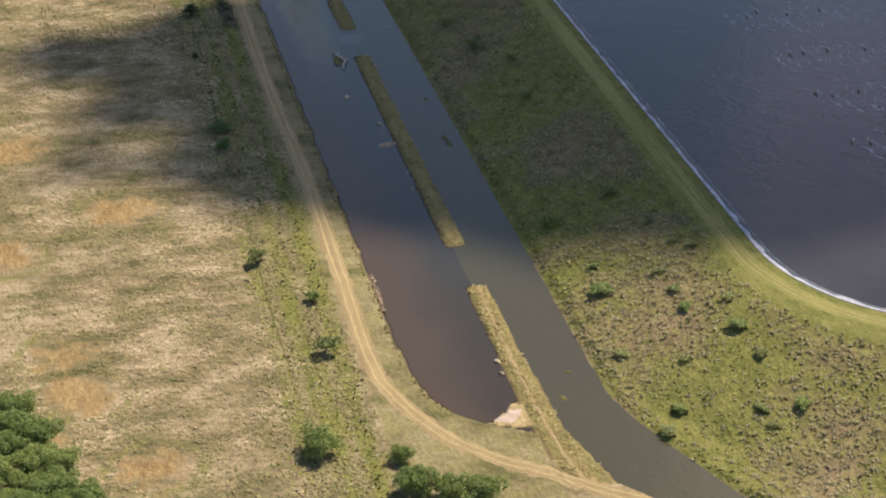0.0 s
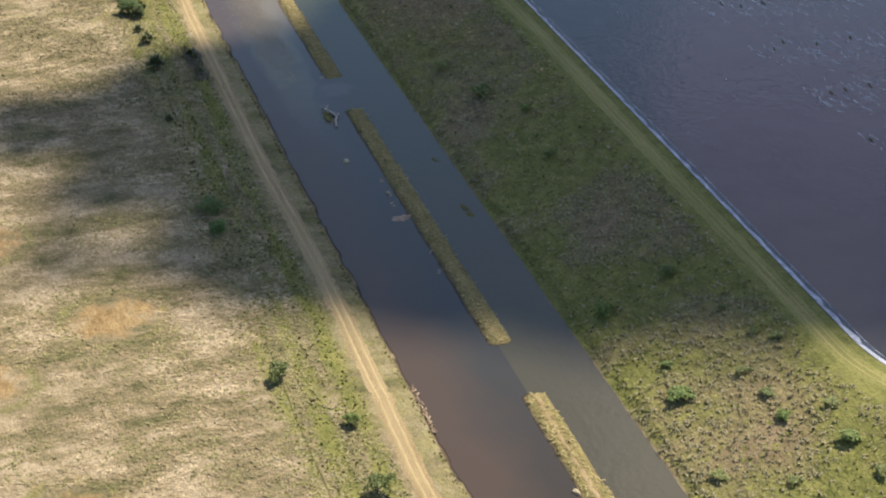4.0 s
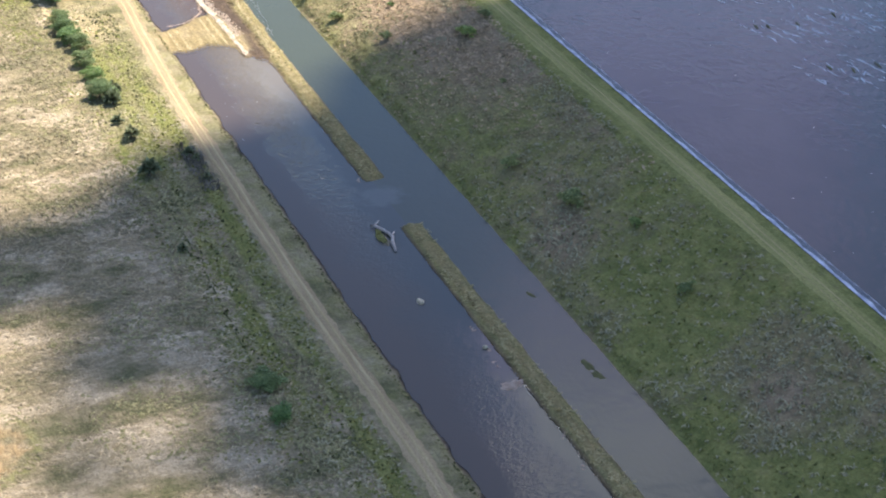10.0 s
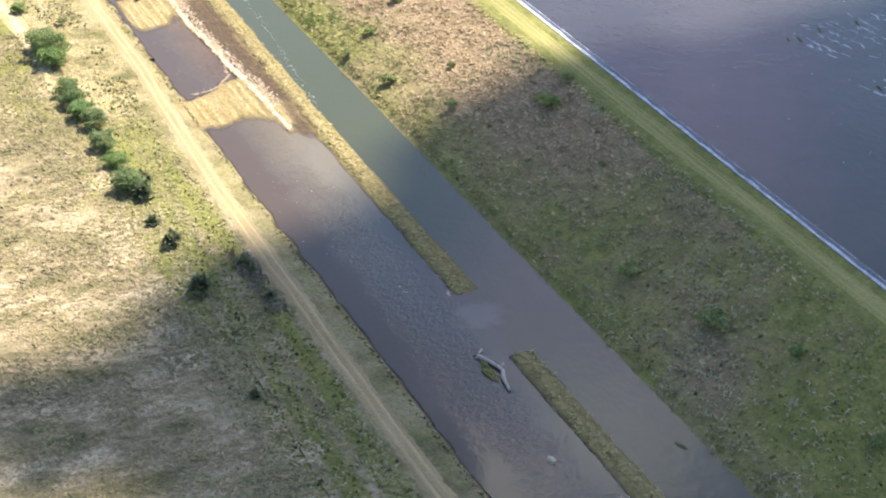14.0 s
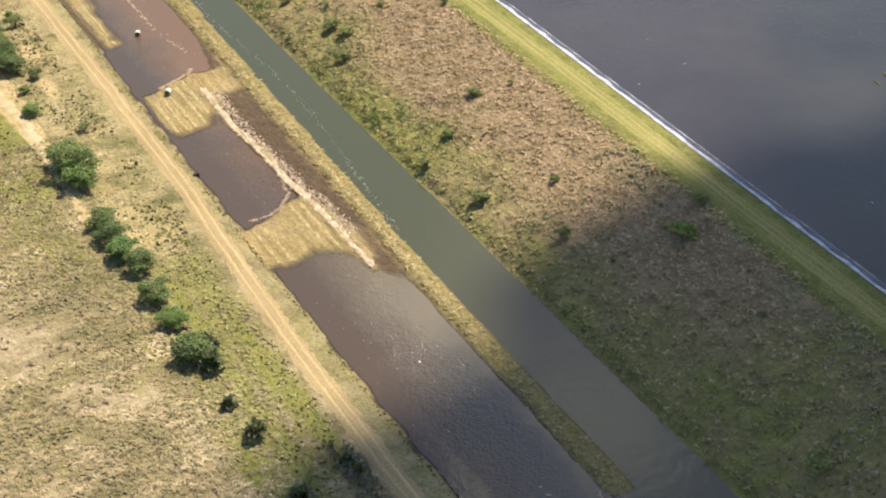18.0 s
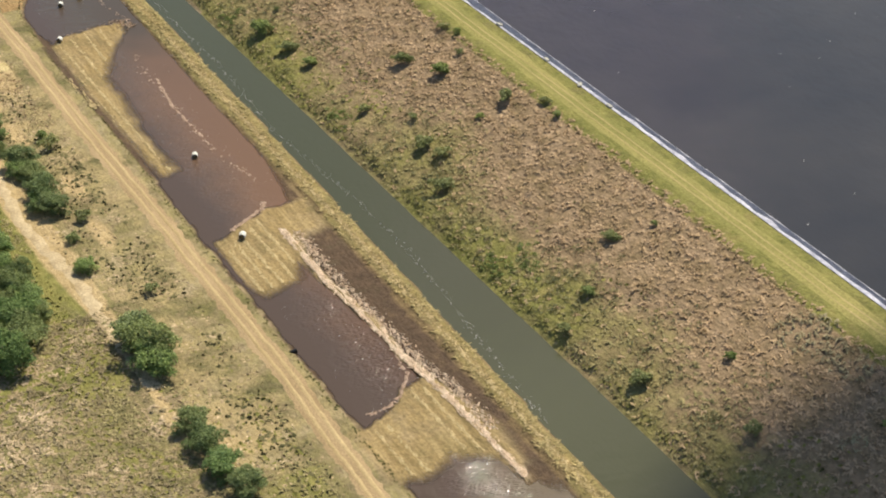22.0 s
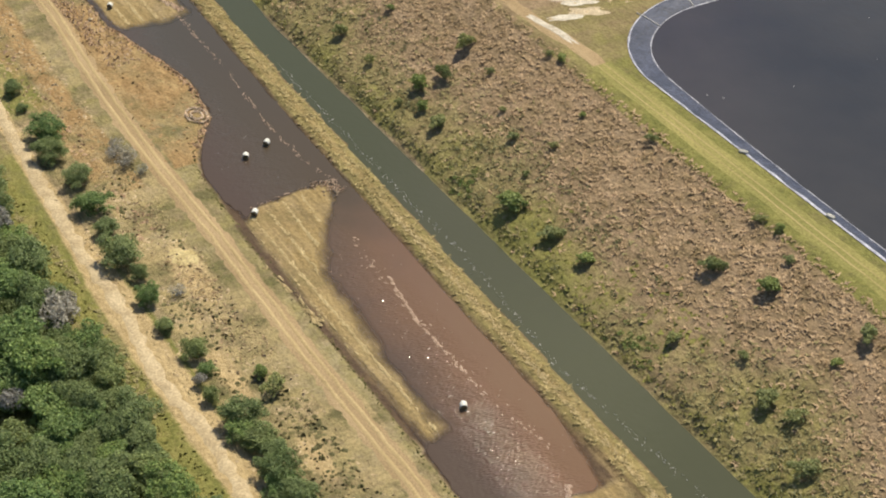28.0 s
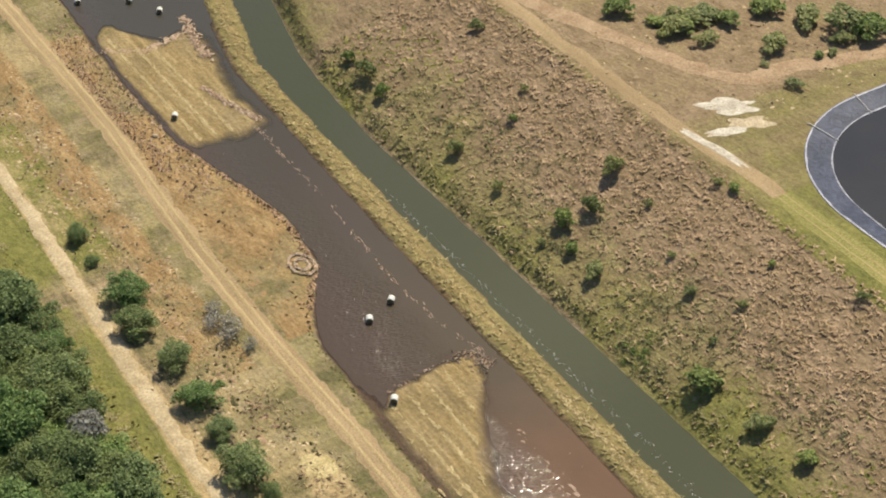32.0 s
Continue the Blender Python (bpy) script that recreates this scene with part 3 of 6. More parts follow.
def laid(name, row, half, mat, lift, label, category="road", wob=0.35, seed=1, cuts=4):
    rng = random.Random(seed)
    l = [half + rng.uniform(-wob, wob) for _ in row]
    r = [-half + rng.uniform(-wob, wob) for _ in row]
    left, right = [], []
    for i, q in enumerate(row):
        way = (row[min(i + 1, len(row) - 1)] - row[max(i - 1, 0)]).normalized()
        left.append((q.x - way.y * l[i], q.y + way.x * l[i]))
        right.append((q.x - way.y * r[i], q.y + way.x * r[i]))
    xs = np.array([[a[0] + (b[0] - a[0]) * c / cuts for c in range(cuts + 1)] for a, b in zip(left, right)])
    ys = np.array([[a[1] + (b[1] - a[1]) * c / cuts for c in range(cuts + 1)] for a, b in zip(left, right)])
    zs = terrain(xs, ys)[0] + lift
    zs[:, 0] -= lift + 0.08
    zs[:, -1] -= lift + 0.08
    n = cuts + 1
    verts = list(zip(xs.ravel(), ys.ravel(), zs.ravel()))
    faces = [(r0 * n + c, r0 * n + c + 1, (r0 + 1) * n + c + 1, (r0 + 1) * n + c) for r0 in range(len(row) - 1) for c in range(cuts)]
    return tagged(mesh_object(name, verts, faces, mat), label, category, kind="structure")


road_row = glide(ROAD)
laid("road", road_row, 2.7, mat_road, 0.10, "pale sandy dirt road beside the pond", wob=0.22)

# ---------------------------------------------------------------- plants
def part(name, me, parent, label=""):
    ob = new(name, me)
    ob.parent = parent
    return tagged(ob, label)


def batch_mesh(name, verts, faces, mat, shade=False):
    """One mesh of many alike pieces: verts (pieces, points, 3), faces of one piece."""
    n, k = verts.shape[:2]
    me = bpy.data.meshes.new(name)
    me.vertices.add(n * k)
    me.vertices.foreach_set("co", np.ascontiguousarray(verts, dtype=np.float32).ravel())
    sizes = [len(q) for q in faces]
    one = np.concatenate([np.array(q) for q in faces])
    idx = (one[None] + (np.arange(n) * k)[:, None]).ravel()
    starts = (np.concatenate([[0], np.cumsum(sizes)[:-1]])[None] + (np.arange(n) * len(one))[:, None]).ravel()
    me.loops.add(len(idx))
    me.loops.foreach_set("vertex_index", idx)
    me.polygons.add(len(starts))
    me.polygons.foreach_set("loop_start", starts)
    me.polygons.foreach_set("use_smooth", [shade] * len(starts))
    me.materials.append(mat)
    me.update(calc_edges=True)
    return me


def tubes(name, runs, mat, sides=6):
    """Tapered limbs: each run is a list of (point, radius)."""
    verts, faces = [], []
    for run in runs:
        base = len(verts)
        for i, (p, r) in enumerate(run):
            p = Vector(p)
            way = (Vector(run[min(i + 1, len(run) - 1)][0]) - Vector(run[max(i - 1, 0)][0])).normalized()
            u = way.orthogonal().normalized()
            v = way.cross(u)
            for s in range(sides):
                a = s / sides * math.tau
                verts.append(p + (u * math.cos(a) + v * math.sin(a)) * r)
        for i in range(len(run) - 1):
            for s in range(sides):
                a, b = base + i * sides + s, base + i * sides + (s + 1) % sides
                faces.append((a, b, b + sides, a + sides))
        faces.append(tuple(base + (len(run) - 1) * sides + s for s in range(sides)))
    me = bpy.data.meshes.new(name)
    me.from_pydata([tuple(v) for v in verts], [], faces)
    me.materials.append(mat)
    me.polygons.foreach_set("use_smooth", [True] * len(me.polygons))
    return me


def leaves(rng, lobes, n, size, droop=0.2):
    """Bent leaf clumps on and just inside a set of lobes (centre, radii)."""
    lobes = np.array(lobes, float)
    w = lobes[:, 3] * lobes[:, 4]
    pick = rng.choice(len(lobes), n, p=w / w.sum())
    d = rng.normal(size=(n, 3))
    d /= np.linalg.norm(d, axis=1)[:, None]
    d[:, 2] = np.where(d[:, 2] < -0.35, -d[:, 2], d[:, 2])
    reach_ = rng.uniform(0.55, 1.18, n) ** 0.8
    c = lobes[pick, :3] + d * lobes[pick, 3:6] * reach_[:, None]
    nrm = d * 0.9 + rng.normal(size=(n, 3)) * 0.55 + np.array([0, 0, 0.6])
    nrm /= np.linalg.norm(nrm, axis=1)[:, None]
    t = np.cross(nrm, rng.normal(size=(n, 3)))
    t /= np.linalg.norm(t, axis=1)[:, None]
    b = np.cross(nrm, t)
    s = size * rng.uniform(0.6, 1.45, n)[:, None]
    return np.stack([c - t * s * 0.55, c - b * s * 0.32 + nrm * s * 0.12, c + t * s * 0.6 - nrm * s * droop, c + b * s * 0.34 + nrm * s * 0.1], 1)


def leaf_material(name, dark, light):
    m, nt, b = material(name, 0.55, 0.3)
    isl = nt.nodes.new("ShaderNodeNewGeometry").outputs["Random Per Island"]
    one = nt.nodes.new("ShaderNodeObjectInfo").outputs["Random"]
    col = ramp(nt, isl, [(0.0, dark), (0.75, light), (1.0, tuple(v * 1.35 for v in light))])
    col = mix(nt, 1.0, col, ramp(nt, one, [(0.0, (0.78, 0.84, 0.78)), (0.5, (1.0, 1.0, 1.0)), (1.0, (1.14, 1.1, 1.0))]), "MULTIPLY")
    nt.links.new(col, b.inputs["Base Color"])
    thin, both = nt.nodes.new("ShaderNodeBsdfTranslucent"), nt.nodes.new("ShaderNodeMixShader")
    nt.links.new(col, thin.inputs[0])
    both.inputs[0].default_value = 0.35
    nt.links.new(b.outputs[0], both.inputs[1])
    nt.links.new(thin.outputs[0], both.inputs[2])
    nt.links.new(both.outputs[0], nt.nodes["Material Output"].inputs[0])
    return m


mat_bark = mottled("grey_brown_bark", (0.10, 0.08, 0.06), (0.2, 0.17, 0.13), 3.0, 0.95, 18.0, 0.6, 0.03)
mat_leaf = leaf_material("broad_leaves", (0.115, 0.16, 0.06), (0.265, 0.31, 0.128))
mat_leaf_wood = leaf_material("woodland_leaves", (0.095, 0.165, 0.053), (0.27, 0.35, 0.125))
mat_leaf_bush = leaf_material("shrub_leaves", (0.16, 0.185, 0.07), (0.31, 0.325, 0.135))
mat_leaf_young = leaf_material("young_leaves", (0.15, 0.20, 0.06), (0.31, 0.355, 0.12))
mat_leaf_grey = leaf_material("grey_twigs", (0.20, 0.19, 0.165), (0.42, 0.40, 0.36))
mat_palm = leaf_material("palmetto_fans", (0.12, 0.13, 0.065), (0.26, 0.27, 0.16))


def trunk_runs(rng, height, spread_, limbs):
    lean = rng.uniform(-0.06, 0.06, 2) * height
    top = (lean[0], lean[1], height * 0.72)
    runs = [[((0, 0, -0.4), 0.035 * height), ((lean[0] * 0.3, lean[1] * 0.3, height * 0.25), 0.026 * height), (top, 0.008 * height)]]
    for k in range(limbs):
        a, h = k / limbs * math.tau + rng.uniform(-0.5, 0.5), rng.uniform(0.18, 0.42) * height
        q = (math.cos(a) * spread_ * 0.75, math.sin(a) * spread_ * 0.75, h + rng.uniform(0.2, 0.36) * height)
        m = (q[0] * 0.45, q[1] * 0.45, h + (q[2] - h) * 0.6)
        runs.append([((0, 0, h), 0.014 * height), (m, 0.01 * height), (q, 0.004 * height)])
    return runs


def tree_like(name, seed, radius, height, n, leaf, mat, crown_name="crown", trunk_name="trunk", lobes=8, low=0.35):
    """A broad tree or shrub at the origin: tapered trunk with limbs, and a crown of leaf clumps in uneven lobes."""
    rng = np.random.RandomState(seed)
    root = new(name)
    root.empty_display_size = 0.3
    part(trunk_name, tubes(name + "_wood", trunk_runs(rng, height, radius, 5), mat_bark), root)
    balls = [(rng.uniform(-0.1, 0.1) * radius, rng.uniform(-0.1, 0.1) * radius, height * 0.58, radius * 0.66, radius * 0.66, height * 0.3)]
    for k in range(lobes):
        a = k / lobes * math.tau + rng.uniform(-0.35, 0.35)
        r = radius * rng.uniform(0.2, 0.85)
        s = radius * rng.uniform(0.17, 0.38)
        balls.append((math.cos(a) * r, math.sin(a) * r, height * rng.uniform(low, 0.8), s, s, s * rng.uniform(0.7, 1.0)))
    part(crown_name, batch_mesh(name + "_leaves", leaves(rng, balls, n, leaf), [(0, 1, 2, 3)], mat), root)
    return root


def palmetto_like(seed):
    rng = np.random.RandomState(seed)
    root = new("palmetto")
    part("stem", tubes("palmetto_stem", [[((0, 0, -0.2), 0.22), ((0.1, 0, 0.5), 0.17), ((0.15, 0.05, 0.9), 0.1)]], mat_bark), root)
    n = 130
    a, e = rng.uniform(0, math.tau, n), rng.uniform(0.05, 1.35, n)
    d = np.stack([np.cos(a) * np.cos(e), np.sin(a) * np.cos(e), np.sin(e)], 1)
    side = np.stack([-np.sin(a), np.cos(a), 0 * a], 1)
    l = rng.uniform(0.9, 1.7, n)[:, None]
    c = np.array([0.12, 0.03, 0.75])
    tip = c + d * l - np.array([0, 0, 0.35]) * l * (1 - d[:, 2:3])
    midp = c + d * l * 0.6
    fans = np.stack([c + d * 0.25, midp - side * 0.2 * l, tip, midp + side * 0.2 * l], 1)
    part("fronds", batch_mesh("palmetto_fronds", fans, [(0, 1, 2, 3)], mat_palm), root)
    return root


def dead_like(seed, radius=1.6, height=2.4):
    """A bare, bleached shrub: forked branches and a haze of thin twigs."""
    rng = np.random.RandomState(seed)
    root = new("dead_shrub")
    runs = []
    for k in range(14):
        a, e = rng.uniform(0, math.tau), rng.uniform(0.25, 1.3)
        l = radius * rng.uniform(0.7, 1.25)
        q = Vector((math.cos(a) * math.cos(e) * l, math.sin(a) * math.cos(e) * l, math.sin(e) * height * 0.8))
        runs.append([((0, 0, -0.1), 0.06), (tuple(q * 0.5 + Vector((0, 0, 0.15))), 0.04), (tuple(q), 0.012)])
    part("branches", tubes("dead_branches", runs, mat_dead, 5), root)
    balls = [(math.cos(k) * radius * 0.5, math.sin(k) * radius * 0.5, height * 0.45, radius * 0.55, radius * 0.55, height * 0.4) for k in range(5)]
    tw = leaves(rng, balls, 260, 0.32)
    tw[:, 1] = tw[:, 0] + (tw[:, 1] - tw[:, 0]) * 0.35
    tagged(part("twigs", batch_mesh("dead_twigs", tw, [(0, 1, 2, 3)], mat_leaf_grey), root), kind="stuff")
    return root


mat_dead = mottled("bleached_wood", (0.26, 0.24, 0.21), (0.45, 0.42, 0.38), 2.0, 0.9, 14.0)


def put(proto, x, y, size, seed, z=None, squash=1.0):
    """A copy of a plant of unit width, scaled to size, standing on the ground."""
    rng = random.Random(seed)
    s = size * rng.uniform(0.94, 1.08)
    h = s * squash * rng.uniform(0.88, 1.14)
    z = ground_z(x, y) if z is None else z
    wide = rng.uniform(0.86, 1.24)
    return copy_thing(proto, pose(x, y, z - 0.02, 0, 0, rng.uniform(0, 360)) @ Matrix.Diagonal((s * wide, s / wide, h, 1)))


def park(proto, x, y, size, label, category, group):
    """Uses the prototype itself as the first plant of its kind."""
    tagged(proto, label, category, group)
    proto.matrix_basis = pose(x, y, ground_z(x, y)) @ Matrix.Diagonal((size, size, size, 1))


# shrubs of the embankment: unit width
SHRUB_TAGS = [("low rounded green shrub on the dry embankment slope", "shrub", "embankment shrubs"),
              ("sparse olive-green shrub among dry grass on the slope", "shrub", "embankment shrubs"),
              ("dense dark green shrub casting a shadow on the slope", "shrub", "embankment shrubs")]
shrubs = [tree_like("shrub", 11 + k, 0.5, 0.72, n, leaf, m, "foliage", "stems", 7, 0.25)
          for k, (n, leaf, m) in enumerate(((760, 0.095, mat_leaf_bush), (520, 0.09, mat_leaf_bush), (950, 0.095, mat_leaf_young)))]


def plant(protos, tags, places, base=0, squash=1.0):
    for i, (x, y, d) in enumerate(places):
        k = (i * 7 + base) % len(protos)
        ob = put(protos[k], x, y, d * 1.06, base * 1000 + i, squash=squash)
        tagged(ob, *tags[k])


plant(shrubs, SHRUB_TAGS, [
    (31.6, 254.3, 6.5), (19.2, 262.0, 3.9), (33.2, 263.8, 2.9), (27.6, 288.0, 2.8), (35.2, 290.8, 4.2), (27.2, 292.9, 3.3), (7.7, 293.5, 4.4), (12.2, 300.3, 3.6), (32.6, 307.8, 3.6), (17.9, 314.3, 3.4),
    (30.9, 318.1, 4.7), (6.5, 322.5, 3.7), (32.6, 327.9, 3.8), (23.5, 330.3, 3.5), (23.8, 338.7, 3.3), (22.7, 347.7, 3.7), (9.9, 348.2, 6.3), (33.1, 353.5, 3.2), (29.8, 357.7, 3.2), (11.6, 359.6, 3.2)], 1, 0.46)
plant(shrubs, SHRUB_TAGS, [
    (7.2, 384.5, 4.8), (23.7, 389.0, 4.3), (20.2, 456.3, 4.0), (23.0, 483.5, 3.5), (16.0, 500.5, 6.2), (12.2, 525.0, 5.4), (28.2, 589.2, 5.8), (36.0, 594.9, 3.3), (12.6, 606.6, 3.4), (19.6, 622.7, 2.3),
    (5.9, 629.6, 4.1), (3.5, 649.7, 3.0), (11.6, 654.4, 3.1), (22.5, 663.2, 3.6), (8.1, 701.6, 4.7), (35.4, 702.6, 2.3), (36.3, 708.4, 2.4), (12.9, 711.3, 4.2), (24.8, 715.6, 2.2), (31.5, 716.3, 3.8)], 2, 0.78)
plant(shrubs, SHRUB_TAGS, [
    (12.0, 716.9, 4.3), (15.2, 727.2, 2.5), (26.7, 735.9, 4.5), (9.0, 738.1, 2.9), (33.2, 738.5, 2.4), (36.6, 745.9, 2.2), (23.3, 746.6, 4.0), (35.4, 750.4, 2.6), (8.9, 764.6, 3.8), (8.1, 774.1, 4.4),
    (34.6, 782.0, 2.6), (6.9, 786.4, 5.9), (13.6, 792.2, 1.7), (21.0, 794.0, 2.0), (29.6, 797.4, 1.8), (17.1, 802.4, 2.4), (19.9, 810.9, 1.8), (36.2, 814.9, 2.5), (8.8, 817.3, 4.3), (35.1, 818.0, 2.1)], 3, 0.78)
plant(shrubs, SHRUB_TAGS, [
    (24.3, 822.9, 2.1), (9.3, 824.4, 3.0), (16.9, 829.2, 3.5), (6.7, 829.5, 2.0), (12.0, 830.6, 4.2), (24.6, 833.9, 4.0), (8.7, 845.9, 2.6), (20.3, 858.5, 2.2), (9.0, 860.0, 3.2), (26.3, 863.2, 2.1),
    (7.6, 883.7, 3.3), (30.0, 885.1, 3.3), (8.5, 891.5, 4.7), (8.3, 897.6, 2.9)], 4)
PLATEAU_TAGS = [("green shrub on the sandy ground beyond the reservoir", "shrub", "plateau shrubs")] * 3
plant(shrubs, PLATEAU_TAGS, [
    (54.8, 872.3, 6.7), (59.5, 860.5, 6.6), (62.8, 854.3, 5.1), (70.6, 857.8, 5.6), (72.4, 846.2, 6.6), (66.5, 834.2, 4.1), (77.3, 839.2, 2.6), (80.2, 838.5, 2.6), (66.5, 842.1, 2.4), (79.9, 856.9, 6.8),
    (84.0, 850.0, 6.8), (89.1, 844.2, 9.1), (91.1, 839.3, 9.0), (84.6, 840.9, 4.5), (55.5, 869.6, 2.7)], 5, 0.6)
plant(shrubs, PLATEAU_TAGS, [(57 + (i * 61.8 % 52), 861 + (i * 38.2 % 42), 3.2 + (i * 2.9 % 4)) for i in range(44)], 6, 0.5)
for k, (x, y, d) in enumerate(((28.0, 369.5, 2.0), (26.0, 560.0, 2.0), (30.2, 660.5, 1.6))):
    park(shrubs[k], x, y, d, *SHRUB_TAGS[k])

# low scrub on the lower slope
mat_scrub = leaf_material("scrub_leaves", (0.17, 0.165, 0.08), (0.31, 0.29, 0.15))
rng_s = np.random.RandomState(61)
sx, sy = rng_s.uniform(2, 24, 2600), rng_s.uniform(610, 905, 2600)
keep_s = (fbm(sx, sy, 0.07) + rng_s.uniform(-0.4, 0.4, 2600) > 0.25) & (sx > right_bank(sy) + 2) & (rng_s.uniform(0, 1, 2600) < smooth(26, 8, sx))
sx, sy = sx[keep_s], sy[keep_s]
bushes = np.stack([sx, sy, ground_zs(sx, sy) + 0.12, rng_s.uniform(0.4, 1.1, len(sx)), rng_s.uniform(0.4, 1.1, len(sx)), rng_s.uniform(0.2, 0.45, len(sx))], 1)
tagged(new("low_scrub", batch_mesh("low_scrub", leaves(rng_s, bushes, 9000, 0.34), [(0, 1, 2, 3)], mat_scrub)), "low dull-olive scrub scattered over the lower embankment", "scrub", kind="stuff")

# rank weeds in patches by the canal
rank = np.array([(cx + rng_s.normal(0, r), cy + rng_s.normal(0, r * 1.5), 0.0, 0.6, 0.7, 0.22) for cx, cy, r, n in ((4.0, 799, 1.5, 30), (4.2, 742, 1.6, 30), (3.6, 674, 1.6, 26), (8.7, 672, 2.0, 26)) for _ in range(n)])
rank = rank[rank[:, 0] > right_bank(rank[:, 1]) + 0.9]
rank[:, 2] = ground_zs(rank[:, 0], rank[:, 1]) + 0.1
tagged(new("bank_weeds", batch_mesh("bank_weeds", leaves(rng_s, rank, 2600, 0.3), [(0, 1, 2, 3)], mat_leaf_young)), "bright green weeds in patches beside the canal", "weeds", kind="stuff")

# trees and scrub beside the road
trees = [tree_like("tree", 31 + k, 0.5, 0.86, n, 0.042, m, lobes=26, low=0.15) for k, (n, m) in enumerate(((4600, mat_leaf), (4300, mat_leaf_wood), (4800, mat_leaf)))]
TREE_TAGS = [("broad green tree in a row beside the dirt road", "tree", "roadside trees"),
             ("dense dark green tree in a row beside the dirt road", "tree", "roadside trees"),
             ("rounded bushy green tree on the grassy verge", "tree", "roadside trees")]
plant(trees, TREE_TAGS, [
    (-65.5, 452.6, 4.6), (-64.9, 463.9, 6.0), (-65.1, 606.1, 8.2), (-64.3, 618.0, 5.7), (-64.3, 627.8, 6.4), (-63.3, 639.1, 6.6),
    (-64.7, 645.9, 7.6), (-64.7, 652.8, 6.0), (-64.4, 658.4, 6.4), (-63.7, 677.0, 9.0), (-63.2, 682.0, 9.8), (-63.6, 687.5, 9.3), (-63.5, 714.1, 5.0)], 1, 0.72)
young_tree = tree_like("tree", 41, 0.5, 0.62, 4200, 0.045, mat_leaf_young, lobes=26, low=0.15)
plant([young_tree], [("bright green bushy tree beside the bend of the dirt road", "tree", "roadside trees")], [
    (-35.9, 277.9, 8.8), (-47.6, 283.2, 8.8), (-41.5, 280.0, 7.6), (-48.1, 294.2, 5.2)], 3)
plant(trees, TREE_TAGS, [
    (-61.8, 725.0, 2.7), (-61.6, 736.9, 7.0), (-62.6, 740.4, 5.5), (-61.8, 743.5, 7.1), (-60.6, 748.0, 5.2), (-62.4, 755.2, 5.6), (-61.2, 751.9, 6.4), (-61.2, 758.3, 7.8), (-61.2, 773.0, 3.2), (-61.0, 778.1, 4.8), (-62.7, 786.7, 3.9), (-62.2, 795.9, 5.0), (-61.8, 809.5, 8.3),
    (-60.8, 818.9, 5.3), (-60.4, 827.2, 7.0), (-59.5, 837.6, 5.6), (-61.1, 848.2, 6.8), (-59.0, 855.7, 8.1), (-59.8, 868.5, 2.6), (-59.3, 876.2, 4.2)], 2, 0.72)
VERGE_TAGS = [("small green bush on the mown verge", "shrub", "verge bushes")] * 3
plant(shrubs, VERGE_TAGS, [(-56.1, 338.7, 3.2), (-55.1, 362.4, 2.6), (-65.5, 383.5, 2.7), (-53.2, 763.0, 2.3), (-53.6, 767.9, 2.1), (-57.5, 731, 1.8), (-55.5, 700.5, 1.7)], 7)
palm = palmetto_like(5)
tagged(palm, "dark spiky palmetto clump on the verge", "palmetto", "palmettos")
for i, (x, y, s) in enumerate(((-63.5, 579.4, 1.6), (-63.0, 601.6, 1.9), (-66.0, 521.0, 0.9), (-52.6, 566.0, 1.1), (-61.6, 607.2, 1.7), (-64.6, 589.5, 1.2), (-51.6, 563.0, 0.8), (-52.2, 551.8, 0.9))):
    put(palm, x, y, s, 70 + i)
palm.matrix_basis = pose(-64.0, 559.3, ground_z(-64.0, 559.3)) @ Matrix.Scale(2.0, 4)
dead = dead_like(8)
tagged(dead, "bleached grey dead shrub beside the dirt road", "dead shrub", "dead shrubs")
for i, (x, y, s) in enumerate(((-49.0, 838.7, 1.5), (-50.2, 842.5, 1.15), (-47.6, 834.5, 0.9), (-48.2, 841.6, 1.1), (-56.8, 795.2, 1.0))):
    put(dead, x, y, s, 90 + i)
dead.matrix_basis = pose(-48.4, 845.5, ground_z(-48.4, 845.5))

# the wood
WOOD_TAGS = [("dense dark green tree in the woodland canopy", "tree", "woodland trees")] * 3


def wood():
    rng = random.Random(77)
    placed = []
    spots = []
    for _ in range(5000):
        x, y = rng.uniform(-106, -70), rng.uniform(688, 958)
        edge = float(line(y, (688, -78), (700, -74), (730, -73), (770, -73.5), (815, -73.2), (848, -71), (868, -71), (884, -73.5), (905, -80), (965, -92)))
        d = rng.uniform(5.0, 9.4)
        if x > edge - 0.5 * d or any((x - a) ** 2 + (y - b) ** 2 < (0.3 * (d + c)) ** 2 for a, b, c in placed):
            continue
        placed.append((x, y, d))
    for _ in range(400):
        x, y = rng.uniform(-134, -104), rng.uniform(284, 331)
        d = rng.uniform(4, 8)
        if x > -108 - (y - 290) * 0.33 or any((x - a) ** 2 + (y - b) ** 2 < (0.36 * (d + c)) ** 2 for a, b, c in placed):
            continue
        placed.append((x, y, d))
    return placed


